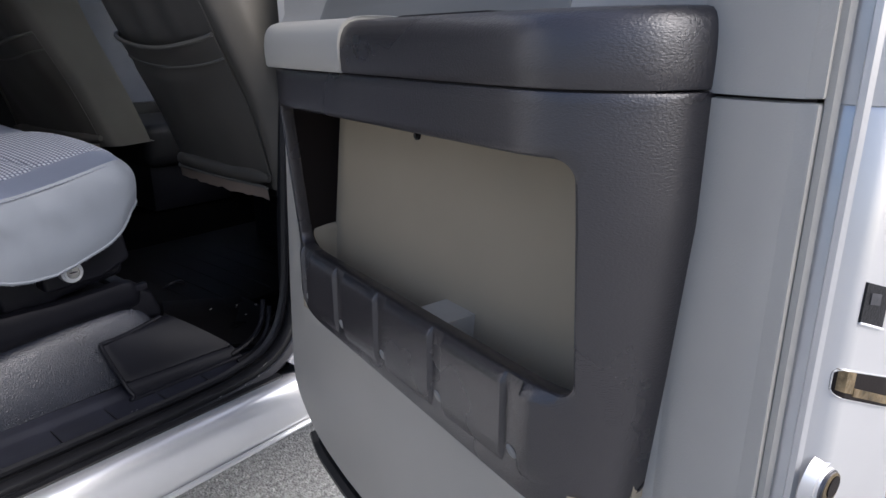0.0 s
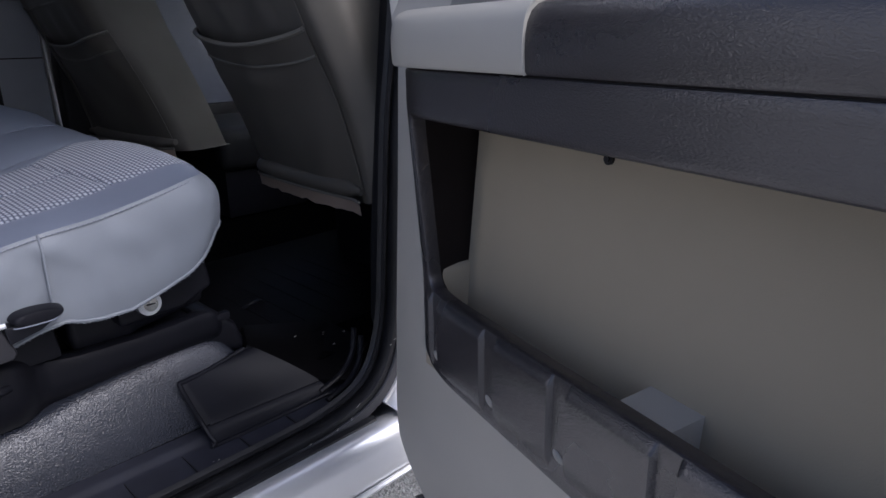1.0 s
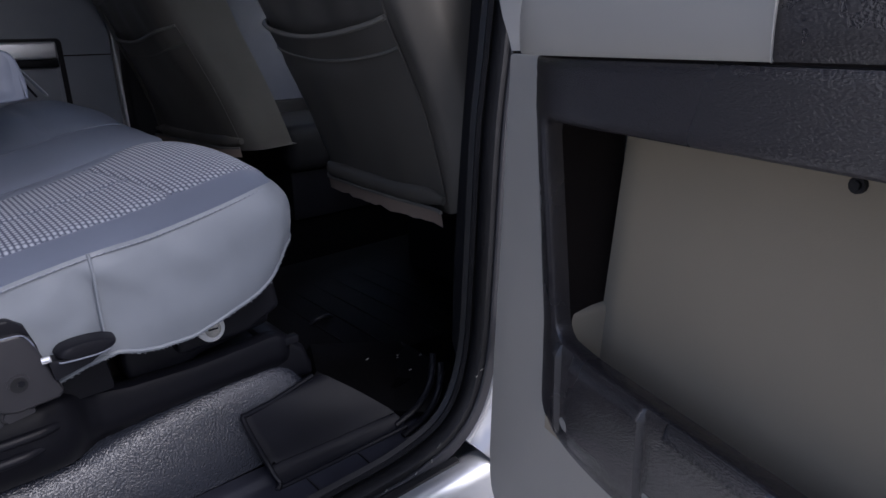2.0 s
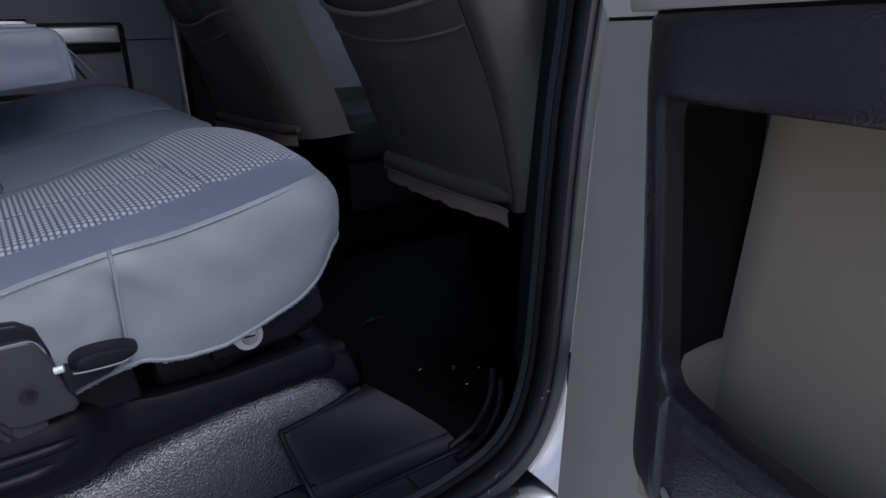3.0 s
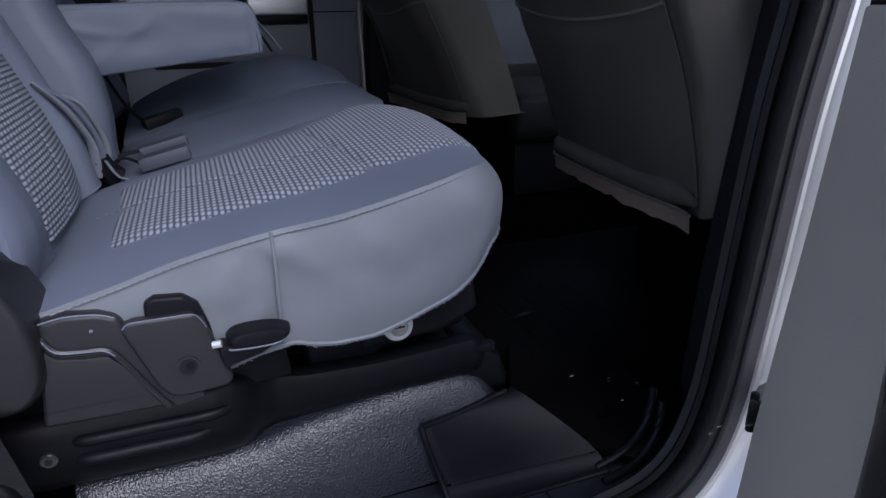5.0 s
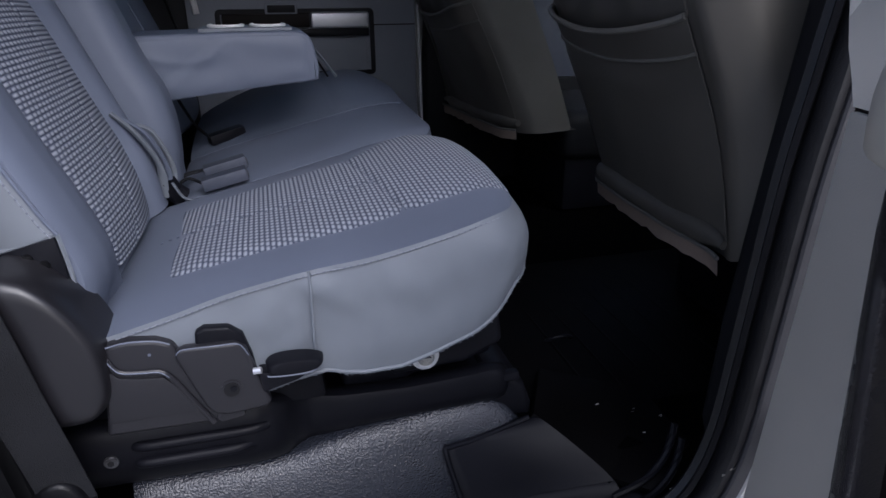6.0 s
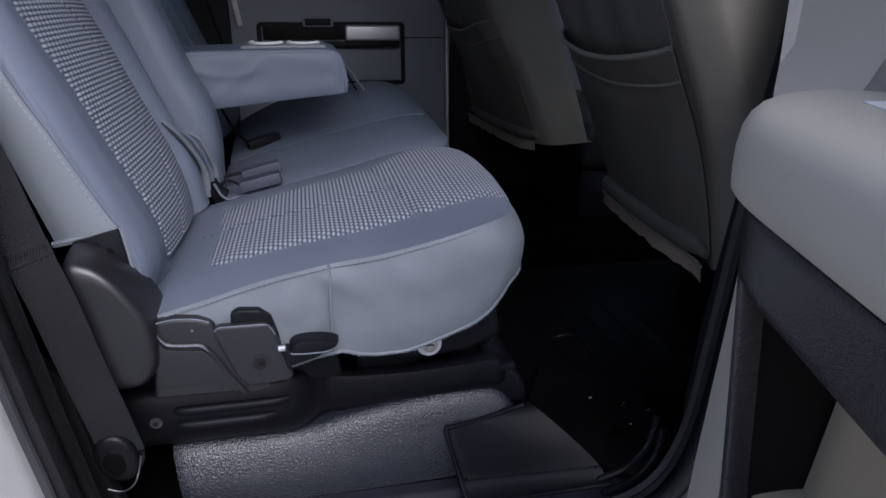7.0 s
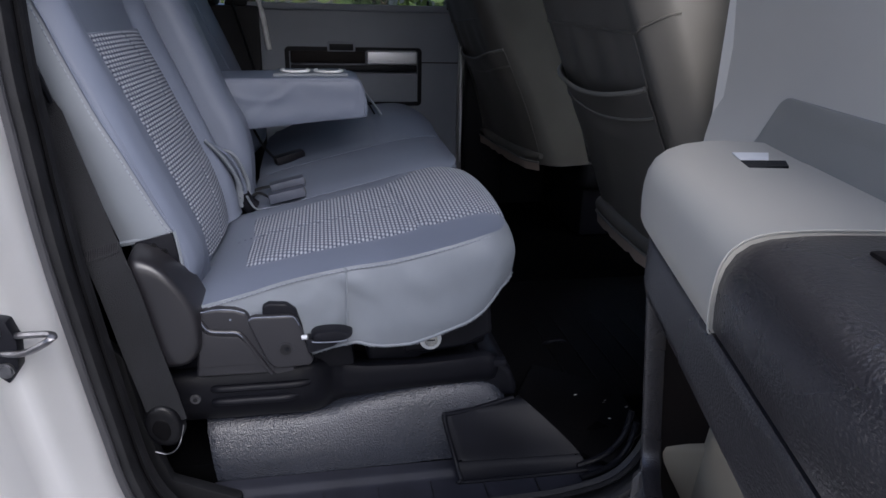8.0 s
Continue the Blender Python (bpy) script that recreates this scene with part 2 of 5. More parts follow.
def inset_ring(ring, d):
    """A flat outline moved inwards by d."""
    n, out = len(ring), []
    area = sum(ring[i][0] * ring[(i + 1) % n][1] - ring[(i + 1) % n][0] * ring[i][1] for i in range(n))
    s = 1 if area > 0 else -1
    for i in range(n):
        a, b = ring[i - 1], ring[(i + 1) % n]
        t = Vector((b[0] - a[0], b[1] - a[1]))
        t.normalize()
        out.append((ring[i][0] - s * d * t.y, ring[i][1] + s * d * t.x))
    return out


def pillow(ring, y0, y1, r=0.03, crown=0.0, steps=6, mids=6):
    """A stuffed body: an (x, z) outline carried from y0 to y1, with rounded ends and a crown in the middle."""
    rings = []
    for k in range(steps + 1):
        a = radians(90 * k / steps)
        rings.append([(p[0], y0 + r * (1 - math.cos(a)), p[1]) for p in inset_ring(ring, r * (1 - math.sin(a)))])
    for k in range(1, mids):
        t = k / mids
        d = crown * math.sin(math.pi * t)
        rings.append([(p[0], y0 + r + (y1 - y0 - 2 * r) * t, p[1]) for p in inset_ring(ring, -d)])
    for k in range(steps, -1, -1):
        a = radians(90 * k / steps)
        rings.append([(p[0], y1 - r * (1 - math.cos(a)), p[1]) for p in inset_ring(ring, r * (1 - math.sin(a)))])
    return loft(rings)


def dome(ring, y0, y1, n=9, p=0.35):
    """A rounded pad: an (x, z) outline shrinking towards its middle from y0 to y1."""
    c = sum((Vector(p) for p in ring), Vector((0, 0))) / len(ring)
    out = []
    for k in range(n):
        a = radians(88 * k / (n - 1))
        w = math.cos(a) ** p
        out.append([(c.x + (q[0] - c.x) * w, y0 + (y1 - y0) * math.sin(a), c.y + (q[1] - c.y) * w) for q in ring])
    return loft(out)


def strip_patch(line, y0, y1, lift, ny=12, wav=None, tuck=0.004):
    """A cloth patch along an (x, z) line from y0 to y1, lifted off its bed, with UV in metres."""
    bm = bmesh.new()
    uvl = bm.loops.layers.uv.new("UVMap")
    dist = [0.0]
    for a, b in zip(line, line[1:]):
        dist.append(dist[-1] + math.hypot(b[0] - a[0], b[1] - a[1]))
    rows = []
    for i, p in enumerate(line):
        a, b = line[max(0, i - 1)], line[min(len(line) - 1, i + 1)]
        t = Vector((b[0] - a[0], b[1] - a[1])).normalized()
        nx, nz = -t.y, t.x
        row = []
        ya, yb = (y0(p[0]), y1(p[0])) if callable(y0) else (y0, y1)
        for k in range(ny + 1):
            s = k / ny
            edge = min(1, 16 * min(s, 1 - s))
            h = lift * edge + (wav(i / (len(line) - 1), s) if wav else 0) - tuck * (1 - edge)
            row.append((bm.verts.new((p[0] + nx * h, ya + (yb - ya) * s, p[1] + nz * h)), (dist[i], (yb - ya) * s)))
        rows.append(row)
    for a, b in zip(rows, rows[1:]):
        for k in range(ny):
            q = (a[k], a[k + 1], b[k + 1], b[k])
            f = bm.faces.new([v for v, _ in q])
            for loop, (_, w) in zip(f.loops, q):
                loop[uvl].uv = w
    return bm


def stitches(pts, step=0.007, length=0.0042, r=0.0009, side=(0, -1, 0)):
    """A row of short thread stitches along points."""
    pts = [Vector(p) for p in pts]
    bms, gap = [], 0.0
    for a, b in zip(pts, pts[1:]):
        d = b - a
        k = gap
        while k < d.length:
            p, q = a + d.normalized() * k, a + d.normalized() * (k + length)
            bms.append(tube([p, q], r, 5))
            k += step
        gap = k - d.length
    return join(bms)


def band(path, profile, closed=False):
    """A section of (outward offset, y) carried along an (x, z) path that runs round the doorway."""
    rings = []
    for i, p in enumerate(path):
        a, b = path[max(0, i - 1)], path[min(len(path) - 1, i + 1)]
        t = Vector((b[0] - a[0], b[1] - a[1])).normalized()
        rings.append([(p[0] - t.y * o, y, p[1] + t.x * o) for o, y in profile])
    return loft(rings, ring_closed=closed, cap=closed)


# ---- ground ----
gm = bmesh.new()
bmesh.ops.create_grid(gm, x_segments=8, y_segments=8, size=400)
tagged(part("ground", gm, ASPHALT, label="pale grey worn asphalt with fine stone chips"), category="ground", kind="structure")

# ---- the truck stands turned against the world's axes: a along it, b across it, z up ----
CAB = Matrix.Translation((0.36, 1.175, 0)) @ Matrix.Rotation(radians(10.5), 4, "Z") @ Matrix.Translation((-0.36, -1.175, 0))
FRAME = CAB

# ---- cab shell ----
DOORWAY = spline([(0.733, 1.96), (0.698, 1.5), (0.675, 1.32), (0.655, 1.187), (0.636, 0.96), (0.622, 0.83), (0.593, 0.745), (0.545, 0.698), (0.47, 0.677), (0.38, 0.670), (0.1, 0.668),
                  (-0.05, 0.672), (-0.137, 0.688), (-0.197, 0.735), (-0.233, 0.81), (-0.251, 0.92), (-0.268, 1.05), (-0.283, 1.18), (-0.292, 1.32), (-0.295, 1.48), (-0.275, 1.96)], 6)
cab = thing("pickup_cab", (0.3, 2.08, 0.5), "silver crew cab body with black door seals and dark trim", "truck cab", kind="structure")
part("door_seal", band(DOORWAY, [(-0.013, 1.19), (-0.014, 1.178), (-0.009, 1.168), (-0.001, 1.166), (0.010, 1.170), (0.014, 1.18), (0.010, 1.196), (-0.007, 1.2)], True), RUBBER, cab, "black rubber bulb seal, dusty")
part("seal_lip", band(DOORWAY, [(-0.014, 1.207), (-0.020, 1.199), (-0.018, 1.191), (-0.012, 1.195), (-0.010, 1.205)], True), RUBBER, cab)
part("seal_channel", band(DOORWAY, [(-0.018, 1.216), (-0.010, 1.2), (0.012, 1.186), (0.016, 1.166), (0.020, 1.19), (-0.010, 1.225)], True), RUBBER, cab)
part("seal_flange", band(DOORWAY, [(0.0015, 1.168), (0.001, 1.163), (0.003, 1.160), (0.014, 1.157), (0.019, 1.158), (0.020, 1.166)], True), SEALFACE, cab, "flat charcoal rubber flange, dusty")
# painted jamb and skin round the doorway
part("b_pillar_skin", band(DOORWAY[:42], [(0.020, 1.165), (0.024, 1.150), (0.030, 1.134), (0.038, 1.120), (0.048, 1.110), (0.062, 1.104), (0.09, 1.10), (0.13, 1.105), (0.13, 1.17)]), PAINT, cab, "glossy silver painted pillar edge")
# Bead added so that the pillar's edge catches a bright streak.
part("pillar_highlight_bead", band(DOORWAY[:42], [(0.018, 1.162), (0.020, 1.154), (0.026, 1.150), (0.032, 1.154), (0.034, 1.162), (0.026, 1.168)], True), PAINT, cab, "paint bead added for a bright streak beside the seal")
check = part("door_check", prism([(0.567, 1.088), (0.590, 1.081), (0.690, 1.106), (0.690, 1.124), (0.600, 1.108)], "z", 0.864, 0.900, 0.003), STEEL, cab, "small dark door check strap")
part("check_pin", cylinder((0.578, 1.090, 0.856), (0, 0, 1), 0.005, 0.050, 10, 0.001), BLACK, check)
rocker = []
ROCKER = [(1.172, 0.648), (1.160, 0.659), (1.148, 0.664), (1.136, 0.666), (1.124, 0.664), (1.114, 0.657), (1.107, 0.645), (1.103, 0.625), (1.101, 0.60), (1.104, 0.575), (1.110, 0.560), (1.118, 0.552), (1.15, 0.545), (1.3, 0.545), (1.3, 0.63), (1.2, 0.64)]
for a in np.linspace(-1.2, 2.2, 60):
    rocker.append([(a, b, z) for b, z in ROCKER])
part("rocker_panel", loft(rocker), PAINT, cab, "silver painted rocker panel under the doorway")
part("rocker_strip", tube([(a, 1.106, 0.556) for a in np.linspace(-1.2, 2.2, 20)], 0.006, 8), PAINT, cab)
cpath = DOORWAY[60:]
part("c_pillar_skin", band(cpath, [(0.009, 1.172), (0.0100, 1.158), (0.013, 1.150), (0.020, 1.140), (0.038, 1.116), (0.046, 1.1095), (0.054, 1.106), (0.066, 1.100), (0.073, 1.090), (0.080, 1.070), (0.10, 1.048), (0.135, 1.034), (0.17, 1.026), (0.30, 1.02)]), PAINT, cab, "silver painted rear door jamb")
part("cab_corner", prism([(-0.56, 0.55), (-0.56, 1.96), (-0.80, 1.96), (-0.80, 0.55)], "y", 1.02, 1.2, 0.02, 3), PAINT, cab)
part("roof", box(-0.85, 1.52, 1.08, 3.05, 1.98, 2.06, 0.03, 3), PAINT, cab)
part("headliner", box(-0.66, 1.50, 1.2, 2.95, 1.955, 1.975), LINER, cab)
# The wall leaves an opening, added out of view to brighten the cab.
for b0, b2, z0, z1 in ((1.1, 3.03, 0.62, 1.52), (1.1, 3.03, 1.90, 1.98), (1.1, 1.36, 1.52, 1.90), (2.77, 3.03, 1.52, 1.90)):
    part("rear_wall", box(-0.74, -0.66, b0, b2, z0, z1), DARKTRIM, cab)
for b0, b2 in ((1.21, 1.3), (2.84, 3.03)):
    part("rear_corner_trim", box(-0.74, -0.42 if b0 < 2 else -0.30, b0, b2, 1.50, 1.97, 0.02), DARKTRIM, cab)
part("quarter_trim_near", prism([(-0.66, 0.66), (-0.10, 0.66), (-0.10, 0.70), (-0.205, 0.75), (-0.235, 0.86), (-0.25, 0.98), (-0.32, 1.06), (-0.66, 1.10)], "y", 1.262, 1.285, 0.006), DARKTRIM, cab, "black lower quarter trim")
part("quarter_trim_far", box(-0.66, -0.16, 2.93, 2.96, 0.66, 1.50, 0.008), DARKTRIM, cab)
part("floor_pan", box(-0.66, 1.9, 1.33, 2.95, 0.62, 0.725), CARPET, cab, "cab floor, blackened for the footwell's shade")
part("firewall", box(1.82, 1.92, 1.1, 3.03, 0.62, 1.38, 0.01), DARKTRIM, cab)
part("dashboard", prism([(1.45, 1.05), (1.42, 1.25), (1.50, 1.36), (1.82, 1.42), (1.82, 1.0)], "y", 1.2, 2.95, 0.03, 3), BLACK, cab)
part("front_door_near", box(0.78, 1.86, 1.06, 1.20, 0.66, 1.48, 0.02), PAINT, cab)
part("front_door_lining", box(0.86, 1.82, 1.203, 1.225, 0.70, 1.47, 0.006), DARKTRIM, cab)
# Added dark panel stands in for the shade under the far front seat.
part("far_shade_panel", box(0.80, 1.82, 2.955, 2.984, 0.70, 1.10, 0.01), DARKTRIM, cab)
# Darker than the far rear panel: the cab's shade is in this colour.
part("front_door_far", box(0.78, 1.86, 2.985, 3.05, 0.66, 1.52, 0.02), SLATE, cab, "closed front door lining, slate grey darkened for shade")
for b in (1.13, 3.0):
    part("windscreen_pillar", tube([(1.88, b, 1.38), (1.50, b, 1.97)], 0.045, 8), DARKTRIM, cab)
    part("front_header", box(0.66, 1.54, b - 0.05, b + 0.05, 1.90, 1.985, 0.02), DARKTRIM, cab)
part("b_pillar_trim", prism([(0.675, 0.70), (0.648, 0.80), (0.657, 0.96), (0.682, 1.187), (0.720, 1.5), (0.765, 1.97), (0.86, 1.97), (0.84, 0.70)], "y", 1.215, 1.290, 0.015, 3), PILLAR, cab, "dark grey inner pillar trim")
part("b_pillar_far", prism([(0.632, 0.66), (0.628, 1.2), (0.645, 1.5), (0.70, 1.97), (0.80, 1.97), (0.80, 0.66)], "y", 2.94, 3.02, 0.015, 3), DARKTRIM, cab)
# White tube paints the daylight along the far door gap.
part("daylit_edge_far", tube([(0.618, 2.975, 0.90), (0.613, 2.975, 1.2), (0.607, 2.972, 1.5), (0.635, 2.95, 1.95)], 0.0042, 6), PALE, cab, "white line painting the daylit far door gap")
# Assumed pane in that added opening.
part("unseen_rear_window", box(-0.702, -0.698, 1.36, 2.77, 1.52, 1.90), GLASS, cab, "tinted rear window glass, unseen, added for light")
# Unseen pane, tinted and shadow-casting to hold light off the far seat.
part("front_window_near", prism([(0.88, 1.48), (0.92, 1.93), (1.50, 1.93), (1.80, 1.48)], "y", 1.118, 1.122), GLASS, cab, "front door glass")
panes = [
    part("front_window_far", prism([(0.82, 1.52), (0.84, 1.93), (1.50, 1.93), (1.80, 1.52)], "y", 3.008, 3.012), CLEAR, cab, "far front door glass"),
    part("windscreen", prism([(1.865, 1.40), (1.495, 1.96), (1.500, 1.963), (1.870, 1.403)], "y", 1.14, 2.98), CLEAR, cab, "windscreen glass"),
]
for pane in panes:
    pane.visible_shadow = False
part("far_rear_header", box(-0.74, 0.70, 2.92, 3.03, 1.90, 1.98, 0.02), DARKTRIM, cab)
part("far_skin", box(-0.8, 1.92, 3.045, 3.09, 0.55, 1.505, 0.01), PAINT, cab)
# sill plate with its segments
PLATE = [(1.196, 0.655), (1.200, 0.672), (1.206, 0.679), (1.216, 0.681), (1.245, 0.682), (1.275, 0.684), (1.284, 0.687), (1.290, 0.693), (1.300, 0.696), (1.314, 0.698), (1.320, 0.690), (1.32, 0.65), (1.2, 0.65)]
plate = part("sill_plate", loft([[(a, b, z) for b, z in PLATE] for a in np.linspace(-0.15, 0.60, 30)]), SCUFF, cab, "blue-black plastic scuff plate")
for a in (-0.07, 0.03, 0.125, 0.22, 0.315, 0.41, 0.505):
    part("scuff_nub", tube([(a - 0.011, 1.2125, 0.6812), (a + 0.004, 1.2125, 0.6815)], 0.0013, 6), COVER, plate, "pale worn nub")
    part("scuff_rib", box(a + 0.005, a + 0.0065, 1.216, 1.276, 0.680, 0.6852), RUBBER, plate)
part("sill_groove", loft([[(a, b, z) for b, z in ((1.186, 0.660), (1.188, 0.672), (1.193, 0.674), (1.197, 0.668), (1.197, 0.66))] for a in np.linspace(-0.14, 0.56, 12)]), RUBBER, cab, "black rubber sill strip, scuffed")
part("sill_lip", loft([[(a, b, z) for b, z in ((1.142, 0.660), (1.146, 0.668), (1.156, 0.671), (1.166, 0.667), (1.168, 0.655))] for a in np.linspace(-0.14, 0.54, 12)]), RUBBER, cab, "black rubber sill strip, scuffed")

# door striker on the rear jamb
striker = thing("door_striker", (-0.325, 1.112, 1.085), "dark steel door striker bolted to the jamb", "striker")
part("plate", prism([(-0.3434, 1.0629), (-0.3464, 1.1111), (-0.3333, 1.1316), (-0.3155, 1.1257), (-0.3077, 1.0986), (-0.3116, 1.0639), (-0.3256, 1.0435)], "y", 1.0920, 1.1120, 0.003), BLACK, striker)
part("loop", tube(spline([(-0.3373, 1.1040, 1.0841), (-0.3190, 1.0920, 1.0847), (-0.2965, 1.0820, 1.0900), (-0.2733, 1.0770, 1.1020), (-0.2629, 1.0780, 1.1098), (-0.2686, 1.0840, 1.1118), (-0.2993, 1.0940, 1.1072), (-0.3232, 1.1060, 1.1018)], 5), 0.0062, 8, 0.7), STEEL, striker, "worn steel loop")
for p in ((-0.3321, 1.0950, 1.1134), (-0.3251, 1.0950, 1.0638)):
    part("bolt_head", cylinder(p, (0, -1, 0), 0.010, 0.009, 12, 0.002), STEEL, striker)

# ---- open rear door, in its own frame: u along it from the latch, d into it, z up ----
FRAME = Matrix()
TH = radians(5.3)
DOOR = Matrix(((math.sin(TH), math.cos(TH), 0, 0.344), (math.cos(TH), -math.sin(TH), 0, 0.13), (0, 0, 1, 0), (0, 0, 0, 1)))


def hung(bm):
    bm.transform(DOOR)
    return bm


def face(u, z=1.08):
    """How far the bolster's front lies back at u; its upper part leans out."""
    lean = -0.022 * min(1, max(0, (z - 1.08) / 0.2))
    if u < 0.20:
        t = min(1, (0.20 - u) / 0.102)
        return lean + (0.072 - lean) * (1 - math.sqrt(max(0, 1 - t * t)))
    if u > 0.60:
        t = min(1, (u - 0.60) / 0.138)
        return lean + (0.055 - lean) * (1 - math.sqrt(max(0, 1 - t * t)))
    return lean


door = thing("rear_door", DOOR @ Vector((0.9, 0.15, 0.62)), "silver truck door standing open with grey and charcoal trim", "car door", kind="structure")
part("door_shell", hung(prism([(0.034, 0.082), (0.012, 0.086), (-0.002, 0.096), (-0.008, 0.14), (-0.012, 0.19), (0.0, 0.208), (0.3, 0.222), (0.7, 0.222), (0.90, 0.215), (0.905, 0.19), (0.885, 0.13), (0.85, 0.088)], "z", 0.60, 1.3165, 0.006, 2)), PAINT, door, "silver painted door shell")
part("door_shell", hung(prism([(0.030, 0.083), (0.012, 0.086), (-0.002, 0.096), (-0.008, 0.14), (-0.012, 0.19), (0.0, 0.208), (0.3, 0.222), (0.7, 0.222), (0.88, 0.215), (0.885, 0.19), (0.86, 0.142), (0.06, 0.142), (0.034, 0.10)], "z", 1.3155, 1.60, 0.0)), PAINT, door, "silver painted upper door shell")
lower = spline([(0.032, 0.66), (0.029, 0.80), (0.030, 1.0), (0.030, 1.316)], 4) + [Vector(p) for p in ((0.135, 1.316), (0.135, 0.995), (0.70, 0.995), (0.70, 1.316))] + [Vector((0.857, 1.316)), Vector((0.872, 1.15)), Vector((0.893, 0.95)), Vector((0.905, 0.80))] + spline([(0.905, 0.77), (0.898, 0.735), (0.865, 0.70), (0.81, 0.667), (0.73, 0.648), (0.645, 0.640), (0.4, 0.632), (0.06, 0.63)], 4)
part("lower_trim_panel", hung(prism([tuple(p) for p in lower], "y", 0.070, 0.084, 0.003, 2)), TRIM, door, "light grey moulded lower trim panel")
up = []
UPPER = ((1.319, 0.072, 0.857), (1.335, 0.078, 0.875), (1.355, 0.090, 0.908), (1.375, 0.103, 0.938), (1.395, 0.111, 0.958), (1.45, 0.116, 0.970), (1.52, 0.117, 0.982), (1.60, 0.113, 0.994), (1.612, 0.12, 0.994), (1.612, 0.14, 0.994), (1.319, 0.14, 0.857))
for s in np.linspace(0, 1, 30):
    col = []
    for z, d, right in UPPER:
        uu = 0.029 + (right - 0.029) * s
        k = min(1, max(0, (0.22 - uu) / 0.12))
        col.append((uu, d + (0.071 - d) * k * k * (3 - 2 * k) * (d < 0.13), z))
    up.append(col)
part("upper_trim_panel", hung(loft(up)), UPTRIM, door, "light grey upper trim panel")
# darker field above the armrest, standing slightly proud of the panel
rr0 = roundrect(0.27, 0.782, 1.285, 1.413, 0.03, 6, 14)


def upper_d(z):
    """How far back the upper trim panel's face lies at height z."""
    for p, q in zip(UPPER, UPPER[1:7]):
        if z <= q[0]:
            return p[1] + (q[1] - p[1]) * max(0, z - p[0]) / (q[0] - p[0])
    return 0.117


part("panel_field", hung(loft([[(p[0], upper_d(p[1]) + d, p[1]) for p in inset_ring(rr0, i)] for d, i in ((0.004, -0.003), (-0.0012, 0.0), (-0.0022, 0.004), (-0.0022, 0.012), (-0.0022, 0.02))])), FIELD, door, "darker moulded field above the armrest")

def slant(u, z):
    """The bolster's latch-side edge leans in towards its foot."""
    return 0.09 * max(0, 1.228 - z) * max(0, (0.2 - u) / 0.102) ** 2


# charcoal bolster with the map pocket's opening
hole = roundrect(0.148, 0.672, 1.082, 1.273, 0.015, 6, 40)
rim = [(u, z - 0.020 * min(1, max(0, (1.05 - z) / 0.066)) * max(0, (0.70 - u) / 0.6)) for u, z in roundrect(0.098, 0.7375, 0.984, 1.3193, 0.03, 6, 40, 0.002)]
rings = []
for d, i in ((0.066, 0.0), (0.05, 0.0)):
    rings.append([(p[0] + slant(p[0], p[1]), max(face(p[0], p[1]), d), p[1]) for p in rim])
for t in (0.0, 0.02, 0.08, 0.2, 0.4, 0.6, 0.8, 0.93, 0.985, 1.0):
    ring = []
    for a, b in zip(rim, hole):
        u, z = a[0] + (b[0] - a[0]) * t, a[1] + (b[1] - a[1]) * t
        lip = 0.006 * (1 - min(1, t / 0.04)) ** 2 + 0.005 * (1 - min(1, (1 - t) / 0.04)) ** 2
        ring.append((u + slant(u, z), face(u, z) + lip, z))
    rings.append(ring)
rings.append([(p[0], face(p[0], p[1]) + 0.018, p[1]) for p in inset_ring(hole, -0.001)])
rings.append([(p[0], face(p[0], p[1]) + 0.020, p[1]) for p in inset_ring(hole, -0.010)])
bolster = part("bolster", hung(loft(rings, cap=False)), BOLSTER, door, "charcoal grained door bolster with a map pocket")
# dark walls of the pocket
wall_front = [(p[0], face(p[0], p[1]) + 0.016, p[1]) for p in inset_ring(hole, -0.003)]
deep = []
for u, z in hole:
    deep.append((u + 0.012 * (u > 0.5), 0.083, z if z > 1.14 else 0.99 + (z - 1.082) * 0.2))
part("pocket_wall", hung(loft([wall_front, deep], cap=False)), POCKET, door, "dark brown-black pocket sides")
part("pocket_lining", hung(loft([[(u, 0.081, 1.285), (u, 0.086, 1.285), (u, 0.086, 0.985), (u, 0.056, 0.985), (u, 0.068, 1.12)] for u in (0.12, 0.65)] + [[(0.675, 0.081, 1.285), (0.675, 0.086, 1.285), (0.684, 0.086, 0.985), (0.684, 0.056, 0.985), (0.680, 0.068, 1.12)]])), TRIM_IN, door, "olive grey pocket back")
part("pocket_ledge", hung(box(0.6755, 0.698, 0.022, 0.082, 0.98, 1.101, 0.009, 3)), TRIM_IN, door)
part("pocket_floor", hung(box(0.14, 0.69, 0.012, 0.084, 0.978, 0.992)), TRIM_IN, door)
part("pocket_block", hung(loft([[(u, d, z) for u, d in ((0.393, 0.016), (0.342, 0.016), (0.345, 0.082), (0.399, 0.082))] for z in (0.99, 1.068, 1.074)])), TRIM, door, "grey moulded block inside the pocket")


